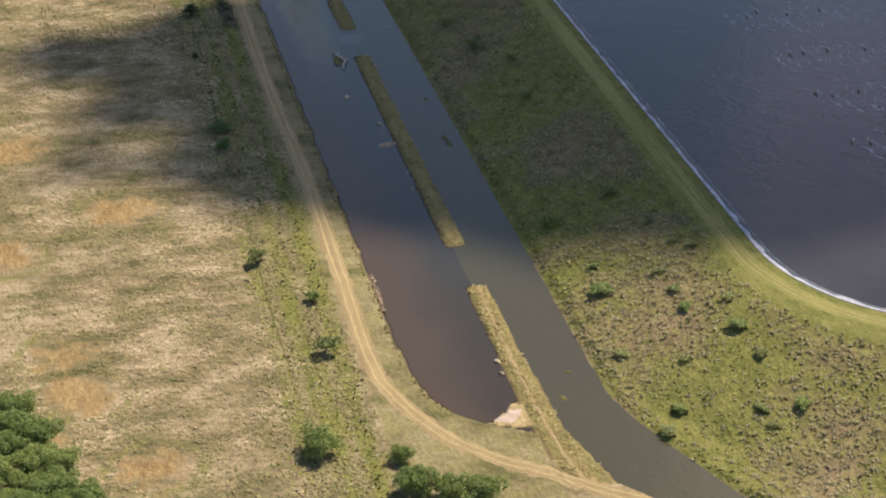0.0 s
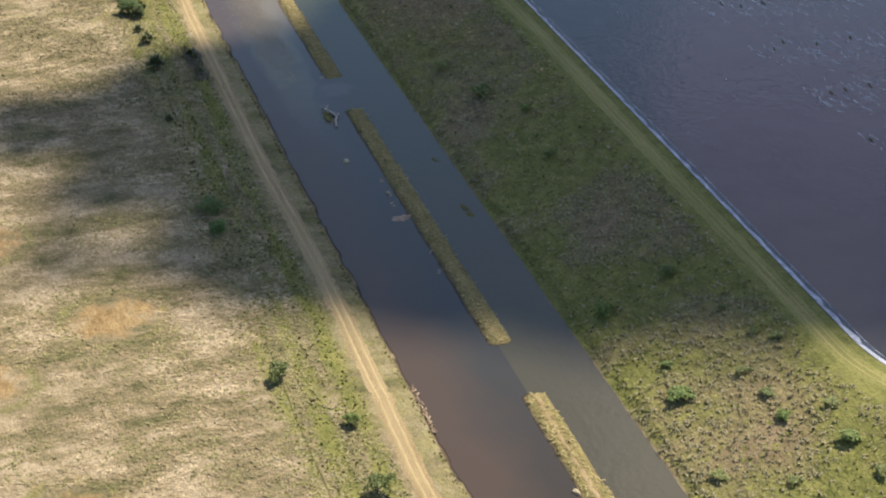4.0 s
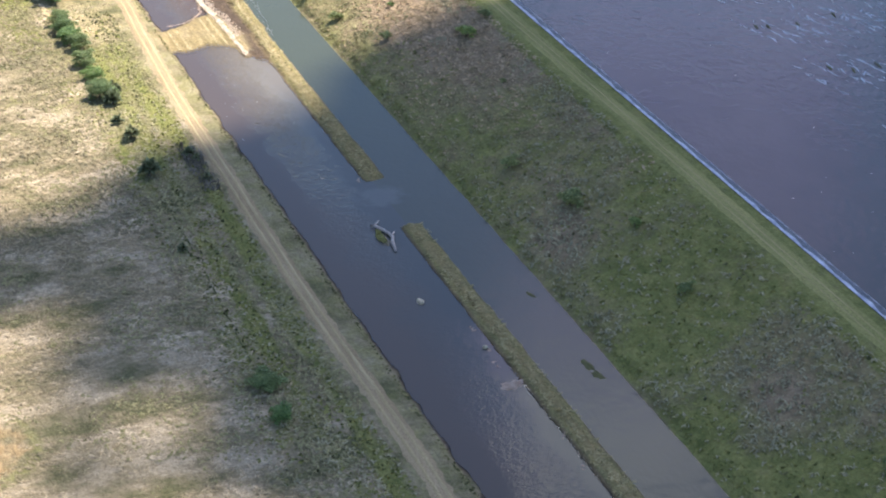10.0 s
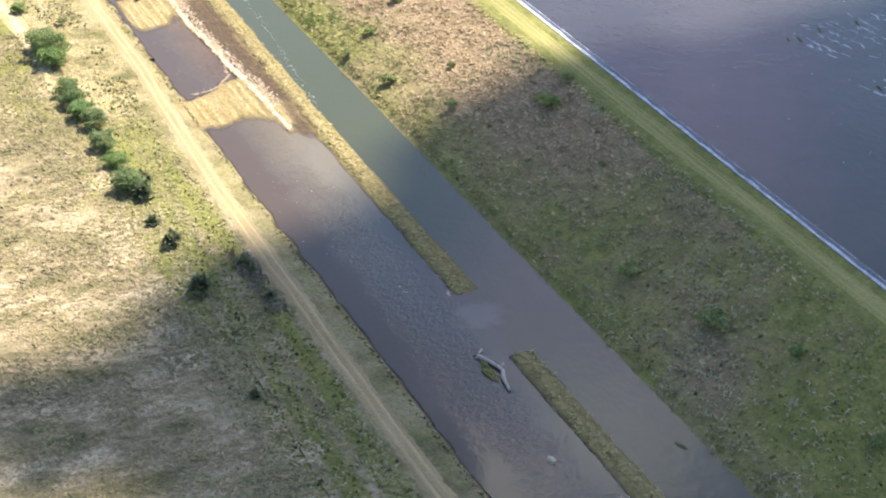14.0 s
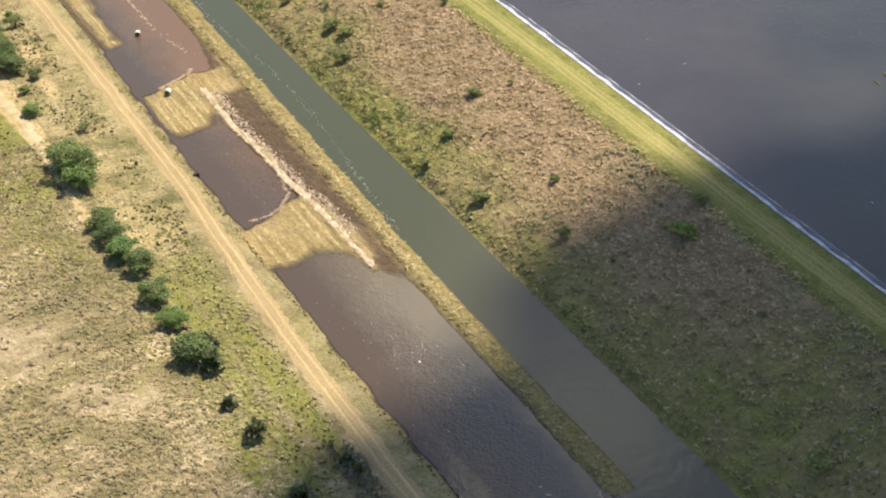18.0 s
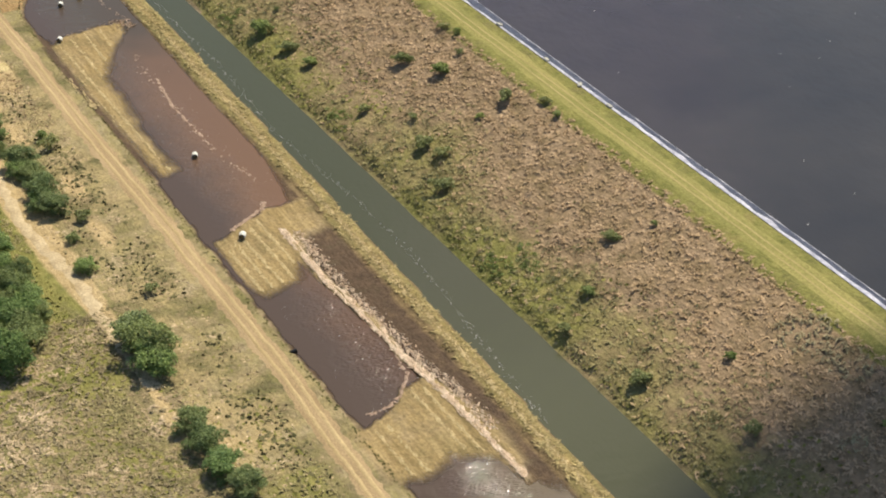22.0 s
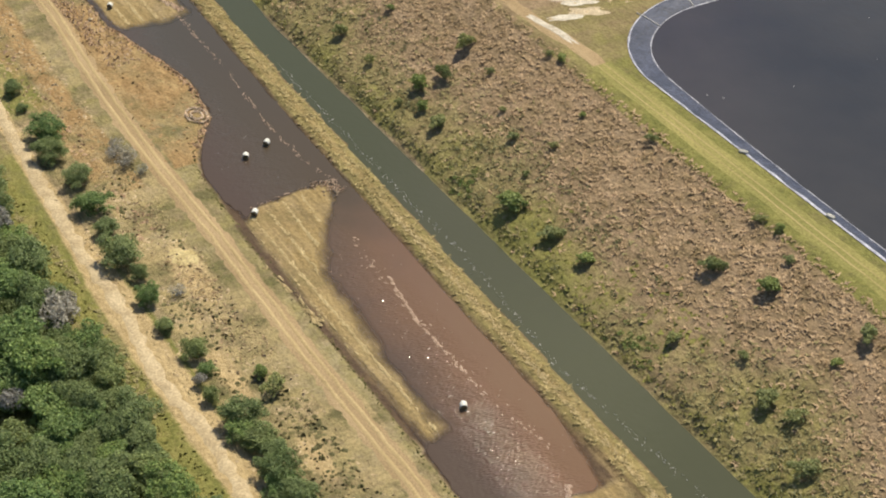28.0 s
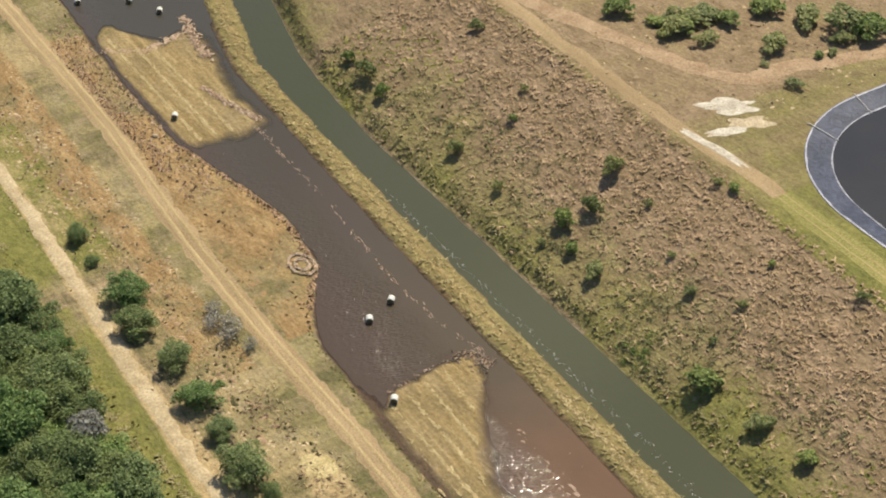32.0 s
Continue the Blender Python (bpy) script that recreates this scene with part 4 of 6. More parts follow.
grey_tree = tree_like("tree", 55, 0.5, 0.8, 900, 0.07, mat_leaf_grey, lobes=7)
tagged(grey_tree, "leafless grey tree standing in the green woodland", "tree", "woodland trees")
for i, (x, y, s) in enumerate(((-79.3, 794.4, 9.5), (-92.5, 778, 6.5), (-76.5, 798.5, 6.5), (-63.2, 770.5, 3.2))):
    put(grey_tree, x, y, s, 120 + i, squash=1.2)
grey_tree.matrix_basis = pose(-78.9, 827.0, ground_z(-78.9, 827)) @ Matrix.Diagonal((8.0, 8.0, 9.6, 1))
for i, (x, y, d) in enumerate(wood()):
    if min(math.hypot(x - a, y - b) for a, b in ((-78.9, 827), (-79.3, 794.4), (-92.5, 778))) < 3.6:
        continue
    k = i % 3
    tagged(put(trees[k] if y > 400 else young_tree, x, y, d * 1.3, 3000 + i, squash=0.85), *WOOD_TAGS[k])
for k, (x, y, d) in enumerate(((-63.4, 766.0, 3.4), (-90, 700, 7.0), (-60.8, 803.0, 3.6))):
    park(trees[k], x, y, d, *TREE_TAGS[k])

park(young_tree, -63.5, 300.4, 9.1, "bright green bushy tree on the grassy verge", "tree", "roadside trees")


# grass: tufts too many to count
def tufts(name, xs, ys, width, height, mat, seed, label, stretch=1.0, lean=0.25):
    """Low uneven clumps with five sides and a ragged top."""
    rng = np.random.RandomState(seed)
    n = len(xs)
    zs = ground_zs(xs, ys)
    keep = zs > 0.04
    xs, ys, zs = xs[keep], ys[keep], zs[keep]
    n = len(xs)
    w = width * rng.uniform(0.45, 1.6, n)
    h = height * rng.uniform(0.35, 1.7, n)
    turn = rng.uniform(0, math.tau, n)
    rows = []
    for k in range(5):
        a = k / 5 * math.tau + rng.uniform(-0.4, 0.4, n)
        r = w * rng.uniform(0.6, 1.25, n)
        u, v = np.cos(a) * r * stretch, np.sin(a) * r
        rows.append(np.stack([xs + u * np.cos(turn) - v * np.sin(turn), ys + u * np.sin(turn) + v * np.cos(turn), zs - 0.12], 1))
    for k in range(2):
        u = w * rng.uniform(-0.35, 0.35, n) * stretch
        rows.append(np.stack([xs + u * np.cos(turn) + rng.uniform(-lean, lean, n) * w, ys + u * np.sin(turn) + rng.uniform(-lean, lean, n) * w, zs + h * rng.uniform(0.7, 1.2, n)], 1))
    v = np.stack(rows, 1)
    faces = [(0, 1, 5), (1, 2, 5), (2, 6, 5), (2, 3, 6), (3, 4, 6), (4, 5, 6), (4, 0, 5)]
    return tagged(new(name, batch_mesh(name, v, faces, mat, True)), label, "grass", kind="stuff")


def wisps(name, xs, ys, length, width, height, mat, seed, label, blades=3, way=None):
    """Dead grass clumps: a few bent strands of stalks fanned out from one root."""
    rng = np.random.RandomState(seed)
    zs = ground_zs(xs, ys)
    keep = zs > 0.04
    xs, ys, zs = xs[keep], ys[keep], zs[keep]
    n = len(xs)
    turn = rng.uniform(0, math.tau, n) if way is None else way + rng.normal(0, 0.8, n)
    size = rng.uniform(0.55, 1.5, n)
    out = []
    for k in range(blades):
        a = turn + (k - (blades - 1) / 2) * rng.uniform(0.35, 1.1, n) + rng.normal(0, 0.25, n)
        l, w, h = length * size * rng.uniform(0.6, 1.25, n), width * size * rng.uniform(0.6, 1.3, n), height * size * rng.uniform(0.5, 1.4, n)
        ux, uy = np.cos(a), np.sin(a)
        rows = []
        for along_, wide, up_ in ((-0.15, 0.7, -0.06), (0.4, 1.0, 1.0), (1.0, 0.3, 0.45)):
            for sgn in (-1, 1):
                rows.append(np.stack([xs + ux * l * along_ - uy * w * wide * sgn, ys + uy * l * along_ + ux * w * wide * sgn, zs + h * up_ + 0.03 * sgn], 1))
        out.append(np.stack(rows, 1))
    return tagged(new(name, batch_mesh(name, np.concatenate(out), [(0, 1, 3, 2), (2, 3, 5, 4)], mat)), label, "grass", kind="stuff")


mat_tuft_dry = cover_material("dry_tuft", [(0.37, DRY[0]), (0.5, DRY[1]), (0.61, DRY[2])], FIELD_NOISE, 0.4, 1.4)
mat_tuft_green = cover_material("green_tuft", [(0.3, GREEN[0]), (0.7, GREEN[1])], COVER_NOISE, 0.5, 1.08)
mat_tuft_dark = mottled("dark_tuft", (0.075, 0.075, 0.03), (0.16, 0.14, 0.06), 0.2, 0.95, 5.0, random_by="island")
mat_tuft_slope = cover_material("slope_tuft", [(0.3, SLOPE[0]), (0.5, SLOPE[1]), (0.72, SLOPE[2])], COVER_NOISE, 0.35, 1.75)
mat_tuft_pale = cover_material("pale_tuft", [(0.3, (0.24, 0.21, 0.125)), (0.7, (0.40, 0.34, 0.205))], COVER_NOISE, 0.5, 1.1)
mat_tuft_olive = cover_material("olive_tuft", [(0.3, (0.15, 0.135, 0.06)), (0.7, (0.28, 0.235, 0.12))], COVER_NOISE, 0.4, 1.42)


def scatter(seed, n, x0, x1, y0, y1, keep=None):
    rng = np.random.RandomState(seed)
    x, y = rng.uniform(x0, x1, n), rng.uniform(y0, y1, n)
    if keep is not None:
        k = keep(x, y, rng)
        x, y = x[k], y[k]
    return x, y


def on_slope(x, y, rng):
    return (x > right_bank(y) + 0.8) & (crest_edge(x, y) > 0.2)


def on_disc(x, y):
    return np.any([np.hypot(x - a, y - b) < c for a, b, c in ORANGE_DISCS], axis=0)


def patchy(f, low, seed=0):
    return lambda x, y, rng: (fbm(x + seed, y, f) + rng.uniform(-0.5, 0.5, len(x))) > low


def tawny(x, y):
    """Share of dry clumps on the slope: in patches at the near end, over all its upper part at the far end."""
    near = 0.12 + (0.5 + 0.34 * smooth(370, 450, y)) * smooth(-0.25, 0.35, fbm(x, y, 0.045) * -1)
    far_ = 0.1 + 0.9 * smooth(8, 24, x - right_bank(y) + 7 * fbm(x, y + 70, 0.035))
    k = smooth(430, 640, y)
    return near * (1 - k) + far_ * k


x, y = scatter(1, 56000, 0, 62, 235, 905, lambda x, y, r: on_slope(x, y, r) & (r.uniform(0, 1, len(x)) < tawny(x, y)))
old = y > 560 + 60 * fbm(x, y, 0.05)
wisps("slope_grass", x[old], y[old], 0.8, 0.085, 0.17, mat_tuft_slope, 2, "dry tan grass clumps on the embankment", 4)
wisps("slope_grass", x[~old], y[~old], 0.8, 0.1, 0.34, mat_tuft_pale, 25, "pale dead tussocks among green grass on the embankment")
x, y = scatter(3, 42000, 0, 62, 235, 905, lambda x, y, r: on_slope(x, y, r) & (r.uniform(0, 1, len(x)) < 0.85 * (1 - tawny(x, y))))
lush = (y < 545 + 60 * fbm(x, y, 0.05)) | (fbm(x + 20, y, 0.06) > 0.42)
tufts("slope_grass", x[lush], y[lush], 0.4, 0.19, mat_tuft_green, 4, "green grass clumps on the embankment", 1.5)
wisps("slope_grass", x[~lush], y[~lush], 0.75, 0.085, 0.18, mat_tuft_olive, 24, "dull olive grass clumps on the lower embankment", 4)
x, y = scatter(5, 420, 0, 62, 235, 905, lambda x, y, r: on_slope(x, y, r) & patchy(0.05, 0.1)(x, y, r))
tufts("slope_grass", x, y, 0.42, 0.34, mat_tuft_dark, 6, "dark weeds on the embankment", 1.3)
x, y = scatter(7, 50000, -125, -57, 262, 700, lambda x, y, r: patchy(0.06, -0.05)(x, y, r) & ~on_disc(x, y) & (r.uniform(0, 1, len(x)) < smooth(-58, -74, x + 6 * fbm(x, y + 31, 0.035))))
wisps("field_grass", x, y, 0.9, 0.11, 0.18, mat_tuft_dry, 8, "dry straw-coloured grass clumps in the field", 3, 0.3)
x, y = scatter(62, 26000, -125, -62, 262, 700, lambda x, y, r: patchy(0.1, 0.3, 80)(x, y, r) & ~on_disc(x, y))
wisps("field_grass", x, y, 0.75, 0.11, 0.2, mat_tuft_olive, 63, "olive weeds in patches over the dry field", 3, 0.3)
x, y = scatter(66, 11000, -112, -67, 530, 700, lambda x, y, r: patchy(0.12, 0.05, 33)(x, y, r))
wisps("field_grass", x, y, 0.75, 0.11, 0.26, cover_material("brown_wisp", [(0.3, (0.19, 0.155, 0.085)), (0.7, (0.33, 0.27, 0.165))], COVER_NOISE, 0.6, 1.1), 67, "brown grass clumps in the field beside the trees", 3)
x, y = scatter(9, 650, -125, -66, 262, 700, lambda x, y, r: patchy(0.09, 0.42, 40)(x, y, r))
tufts("field_grass", x, y, 0.4, 0.3, mat_tuft_dark, 10, "dark weeds in the dry field", 1.3)
x, y = scatter(41, 4500, -66, -48, 600, 930, lambda x, y, r: r.uniform(0, 1, len(x)) < smooth(600, 680, y))
tufts("verge_grass", x, y, 0.34, 0.16, mat_tuft_dry, 42, "dry grass clumps on the verge", 1.5)
x, y = scatter(11, 36000, -82, -50, 262, 930, lambda x, y, r: ((x > -78 + 6 * fbm(x, y, 0.05)) & (r.uniform(0, 1, len(x)) < smooth(690, 590, y) * smooth(-76, -62, x))) | ((y > 640) & (x < -70.5)))
dull = fbm(x, y * 0.22, 0.3) < 0.0
tufts("verge_grass", x[~dull], y[~dull], 0.42, 0.2, mat_tuft_green, 12, "green grass clumps on the verge", 1.4)
wisps("verge_grass", x[dull], y[dull], 0.75, 0.1, 0.2, mat_tuft_olive, 26, "dull olive grass clumps on the verge", 3, 1.57)
x, y = scatter(13, 2200, -66, -50.2, 262, 930, lambda x, y, r: ((np.abs(x + 64.5) < 0.6) | (np.abs(x + 60) < 0.9) | (np.abs(x + 53.5) < 1.2) | (r.uniform(0, 1, len(x)) < 0.16)) & (y < 640))
tufts("verge_grass", x, y, 0.34, 0.42, mat_tuft_dark, 14, "rows of dark weeds along the verge", 1.2)
x, y = scatter(43, 3600, -61, -49.6, 610, 835, lambda x, y, r: patchy(0.09, 0.16, 15)(x, y, r))
tufts("verge_grass", x, y, 0.46, 0.3, mottled("brown_weed", (0.1, 0.095, 0.045), (0.19, 0.165, 0.085), 0.2, 0.95, 5.0, random_by="island"), 44, "dark weedy clumps on the verge between trees and road", 1.2)
x, y = scatter(68, 5500, -73, -50.4, 285, 600, lambda x, y, r: (fbm(x * 1.6, y * 0.08, 0.45) + r.uniform(-0.35, 0.35, len(x)) > 0.12) & (np.abs(x + 64.8) > 0.7))
wisps("verge_grass", x, y, 0.8, 0.085, 0.16, mat_tuft_pale, 69, "pale dry grass in streaks along the verge", 3, 1.57)
ye = np.random.RandomState(15).uniform(306, 1000, 1900)
xe = pond_left(ye) + np.random.RandomState(16).normal(-0.9, 0.45, len(ye))
tufts("bank_grass", xe, ye, 0.24, 0.2, mat_tuft_dark, 17, "dark ragged grass along the pond's edge", 1.2)
ye = np.random.RandomState(18).uniform(250, 960, 2400)
xe = right_bank(ye) + 1.2 + np.abs(np.random.RandomState(19).normal(0.6, 0.8, len(ye)))
wisps("bank_grass", xe, ye, 0.45, 0.09, 0.14, mat_tuft_green, 20, "rank green grass along the canal's edge")
ye = np.random.RandomState(21).uniform(282, 960, 3000)
xe = berm_left(ye) + (berm_right(ye) - berm_left(ye)) * np.random.RandomState(22).uniform(0.04, 0.96, len(ye))
wisps("berm_grass", xe, ye, 0.75, 0.085, 0.12, mottled("golden_tuft", (0.3, 0.24, 0.11), (0.48, 0.38, 0.19), 0.2, 0.95, 5.0, random_by="island", vary=0.5), 23, "dry grass on the low berm between pond and canal", 4, 1.57)
x, y = scatter(31, 420, -42, -24, 834, 905, lambda x, y, r: x < pond_left(y) - 0.6)
tufts("flat_grass", x, y, 0.5, 0.14, mottled("russet_tuft", (0.26, 0.165, 0.08), (0.42, 0.28, 0.145), 0.15, 0.95, 5.0, random_by="island", vary=0.4), 32, "russet-brown dry grass beside the pond", 1.6)
x, y = scatter(33, 600, -58, -47.5, 828, 960)
tufts("flat_grass", x, y, 0.4, 0.14, mat_tuft_dry, 34, "dry brown grass beside the dirt road", 1.6)
x, y = scatter(35, 1700, -40.5, -31, 876, 945, lambda x, y, r: x > line(y, (876, -38), (909, -38), (945, -36)))
tufts("reeds", x, y, 0.28, 0.26, mottled("reed_straw", (0.27, 0.185, 0.115), (0.46, 0.33, 0.23), 0.3, 0.95, 5.0, random_by="island", vary=0.5), 36, "tall pale reeds along the pond's edge", 1.2)
x, y = scatter(37, 1000, 38, 120, 828, 905, lambda x, y, r: shore(x, y) > 3)
tufts("plateau_grass", x, y, 0.5, 0.12, mat_tuft_dry, 38, "dry grass on the ground beyond the reservoir", 1.6)

# ---------------------------------------------------------------- roads and bare ground
mat_pale = mottled("pale_sand", (0.40, 0.31, 0.2), (0.56, 0.46, 0.32), 0.4, 0.95, 3.0)
mat_white_sand = mottled("white_sand", (0.42, 0.36, 0.28), (0.66, 0.6, 0.5), 0.5, 0.95, 3.0)
mat_foam_glint = mottled("white_foam_glint", (0.42, 0.38, 0.34), (0.66, 0.63, 0.6), 0.8, 0.8, 5.0)
mat_foam_pink = mottled("pinkish_foam", (0.27, 0.18, 0.125), (0.44, 0.32, 0.24), 0.8, 0.85, 5.0)
mat_straw = mottled("bleached_straw", (0.4, 0.275, 0.19), (0.56, 0.42, 0.31), 0.4, 0.95, 5.0, random_by="island", vary=0.6)


mat_ridge = mottled("pinkish_straw", (0.48, 0.35, 0.25), (0.68, 0.54, 0.42), 0.4, 0.95, 5.0, random_by="island", vary=0.6)

mat_swath = mottled("pale_swath", (0.38, 0.29, 0.15), (0.52, 0.41, 0.23), 0.4, 0.95, 5.0, random_by="island", vary=0.5)


def beside(row, by):
    return [Vector(p) for p in offset(row, by)]


for by in (0.85, -0.85):
    laid("road_rut", beside(road_row, by), 0.6, mat_rut, 0.16, "bare pale wheel track worn into the dirt road", wob=0.1, seed=5 + int(by * 10), cuts=4)
mat_crest_rut = mottled("worn_crest_rut", (0.29, 0.235, 0.095), (0.42, 0.33, 0.16), 0.5, 0.95, 4.0, 0.4, 0.04, stretch=(1, 0.12, 1))
crest_row = [Vector(p) for p in ring(5.2)[2:-2] if p[1] < 800]
crest_row += glide([(41.6, 806), (41.4, 816), (40.2, 830), (39.4, 845), (39.0, 865), (38.8, 888), (39.5, 930)], 3.0)
crest_near, crest_far = [q for q in crest_row if q.y < 812], [q for q in crest_row if q.y > 806 and q.x < 60]
laid("dirt_track", crest_far, 2.3, mat_road, 0.06, "pale worn track running on past the reservoir", wob=0.5, seed=10)
laid("crest_track", crest_near, 3.3, mottled("mown_grass", (0.2, 0.19, 0.06), (0.32, 0.275, 0.1), 0.3, 0.95, 3.0, stretch=(1, 0.1, 1)), 0.05, "yellow-green mown strip along the embankment's crest", wob=0.3, seed=9)
for by in (0.75, -0.75):
    laid("crest_rut", beside(crest_near, by), 0.55, mat_crest_rut, 0.10, "pale wheel track along the embankment's crest", wob=0.14, seed=19, cuts=2)
laid("dirt_track", glide([(39.5, 895), (42.4, 886.6), (49.4, 864.4), (56.3, 846), (62, 840.5), (70.2, 839.2), (89.5, 834.1), (140, 826)], 3.0), 2.7, mottled("pinkish_sand", (0.30, 0.2, 0.12), (0.42, 0.3, 0.19), 0.3, 0.95, 3.0), 0.08, "sandy track across the ground beyond the reservoir", wob=0.7, seed=21)
laid("sand_path", glide([(-65.5, 672), (-66.5, 690), (-66, 712), (-68.5, 735), (-67.2, 758), (-68.6, 775), (-66.8, 797), (-67.0, 815), (-65.6, 845), (-64.7, 862), (-63.3, 887), (-62, 930), (-60, 980)], 2.0), 1.45, mottled("golden_sand", (0.4, 0.305, 0.18), (0.54, 0.43, 0.275), 0.35, 0.95, 3.0), 0.16, "winding sandy path along the edge of the wood", wob=0.55, seed=25)
for k, ends_ in enumerate((((-64.3, 412), (-65.1, 371), (-64.5, 335)), ((-63.8, 545), (-64.2, 502), (-65.1, 472)))):
    laid("ditch", glide(ends_, 1.5), 0.34, mat_tuft_dark, 0.12, "narrow weedy ditch through the grassy verge", "ditch", wob=0.16, seed=60 + k, cuts=2)
laid("spit_track", glide([(-13.5, 279.5), (-15.3, 288), (-16.2, 305), (-16.4, 325), (-16.2, 345), (-15.9, 362.5)], 2.0), 0.55, mat_road, 0.05, "pale bare strip along the berm's end", wob=0.35, seed=23)


def bare_patch(cx, cy, rx, ry, turn, mat, seed, label, lift=0.05, name="sand_patch", wild=0.35):
    """An uneven flat patch that follows the ground."""
    rng = random.Random(seed)
    n, rings_ = 40, (0.35, 0.7, 1.0)
    rad = [1 + rng.uniform(-wild, wild) * 1.5 for _ in range(n)]
    for _ in range(2):
        rad = [(rad[k - 1] + rad[k] + rad[(k + 1) % n]) / 3 for k in range(n)]
    rad = [v + rng.uniform(-0.07, 0.07) for v in rad]
    pts = [(cx, cy)]
    for q in rings_:
        for k in range(n):
            a = k / n * math.tau
            u, v = math.cos(a) * rx * q * rad[k], math.sin(a) * ry * q * rad[k]
            pts.append((cx + u * math.cos(turn) - v * math.sin(turn), cy + u * math.sin(turn) + v * math.cos(turn)))
    zs = ground_zs([p[0] for p in pts], [p[1] for p in pts]) + lift
    verts = [(p[0], p[1], z - (0.1 if i > 2 * n else 0.0)) for i, (p, z) in enumerate(zip(pts, zs))]
    faces = [(0, 1 + k, 1 + (k + 1) % n) for k in range(n)]
    for q in range(2):
        for k in range(n):
            a, b = 1 + q * n + k, 1 + q * n + (k + 1) % n
            faces.append((a, a + n, b + n, b))
    return tagged(mesh_object(name, verts, faces, mat), label, "sand patch", kind="structure")


bare_patch(46.2, 829.0, 4.6, 1.7, -0.3, mat_white_sand, 1, "bright white sand spilled beside the crest track")
bare_patch(41.0, 826.0, 0.9, 8.5, 0.12, mat_white_sand, 2, "bright white sand worn along the crest track", 0.14)
bare_patch(52.5, 835.2, 6.2, 2.6, -0.45, mat_white_sand, 3, "pale bare sand beside the crest track", wild=0.6)
bare_patch(52.0, 829.0, 4.5, 2.2, -0.5, mat_pale, 4, "pale bare sand near the reservoir's corner")
bare_patch(-51.6, 805.0, 2.4, 3.6, 0.4, mottled("golden_straw", (0.4, 0.31, 0.14), (0.58, 0.47, 0.25), 0.6, 0.95, 3.0), 6, "yellow heap of straw beside the dirt road")

# ---------------------------------------------------------------- shore of the reservoir
def rim_width(y):
    return float(line(y, (300, 1.6), (400, 1.0), (560, 0.9), (690, 1.05), (725, 0.6), (800, 0.3))) * (1 + 0.45 * math.sin(y * 0.9) * math.sin(y * 0.23) + 0.25 * math.sin(y * 2.3))


strip_mesh("liner_edge", ring(0.42), ring(lambda y: 0.42 - rim_width(y)), lambda x, y, t: liner_z(x, y, t) + 0.035, mottled("bleached_liner", (0.28, 0.28, 0.35), (0.58, 0.57, 0.64), 0.5, 0.7, 3.0), 3, "sun-bleached pale upper edge of the plastic liner", "liner")


def water_line(extra):
    return lambda y: -0.56 / float(fall(y)) + extra * (1 + 0.6 * math.sin(y * 0.9) * math.sin(y * 0.23) + 0.4 * math.sin(y * 2.3))


strip_mesh("shore_foam", ring(water_line(0.14)), ring(water_line(-0.1)), lambda x, y, t: max(liner_z(x, y, t) + 0.03, LAKE + 0.02), mottled("lavender_foam", (0.16, 0.16, 0.2), (0.5, 0.49, 0.54), 0.7, 0.8, 3.0), 3, "thin broken foam along the reservoir's waterline", "foam")
mat_bag = mottled("sandbag_cloth", (0.34, 0.32, 0.28), (0.48, 0.46, 0.42), 2.0, 0.9, 9.0)


def sandbag_like():
    bm = bmesh.new()
    bmesh.ops.create_icosphere(bm, subdivisions=3, radius=1)
    for v in bm.verts:
        k = 1 + 0.12 * noise.noise(v.co * 2.2)
        v.co = Vector((max(-0.85, min(0.85, v.co.x)) * 0.55, max(-0.8, min(0.8, v.co.y)) * 1.1, max(-0.7, min(0.75, v.co.z)) * 0.3)) * k
    me = bpy.data.meshes.new("sandbag")
    bm.to_mesh(me)
    bm.free()
    me.materials.append(mat_bag)
    me.polygons.foreach_set("use_smooth", [True] * len(me.polygons))
    return tagged(new("sandbag", me), "pale sandbag holding down the liner's edge", "sandbag", "sandbags")


bag = sandbag_like()
bag.matrix_basis = pose(46.6, 700.0, CREST + 0.2)
for k, by in enumerate((711, 724.5, 744.5, 769)):
    copy_thing(bag, pose(46.7 + 0.2 * (k % 3 - 1), by, CREST + 0.2, 0, 0, 25 * (k % 4 - 1.5)))


def rope(x0, y0, x1, y1):
    n = 10
    pts = [(x0 + (x1 - x0) * k / n, y0 + (y1 - y0) * k / n) for k in range(n + 1)]
    run = [((px, py, max(liner_z(px, py, 0), LAKE) + 0.08), 0.11) for px, py in pts]
    ob = new("safety_rope", tubes("safety_rope", [run], mat_foam_glint, 6))
    return tagged(ob, "white rope laid across the blue-black liner", "rope", "liner ropes")


rope(60.2, 823.3, 61.8, 816.6)
rope(74.0, 826.0, 73.0, 820.4)

# ---------------------------------------------------------------- bales
mat_wrap = mottled("white_net_wrap", (0.62, 0.6, 0.54), (0.8, 0.78, 0.72), 1.2, 0.7, 9.0)
# Hay ends with shade in their colour, as sides turned from the sun.
mat_hay_shaded = mottled("shaded_hay_ends", (0.1, 0.075, 0.04), (0.2, 0.15, 0.08), 3.0, 0.95, 20.0)


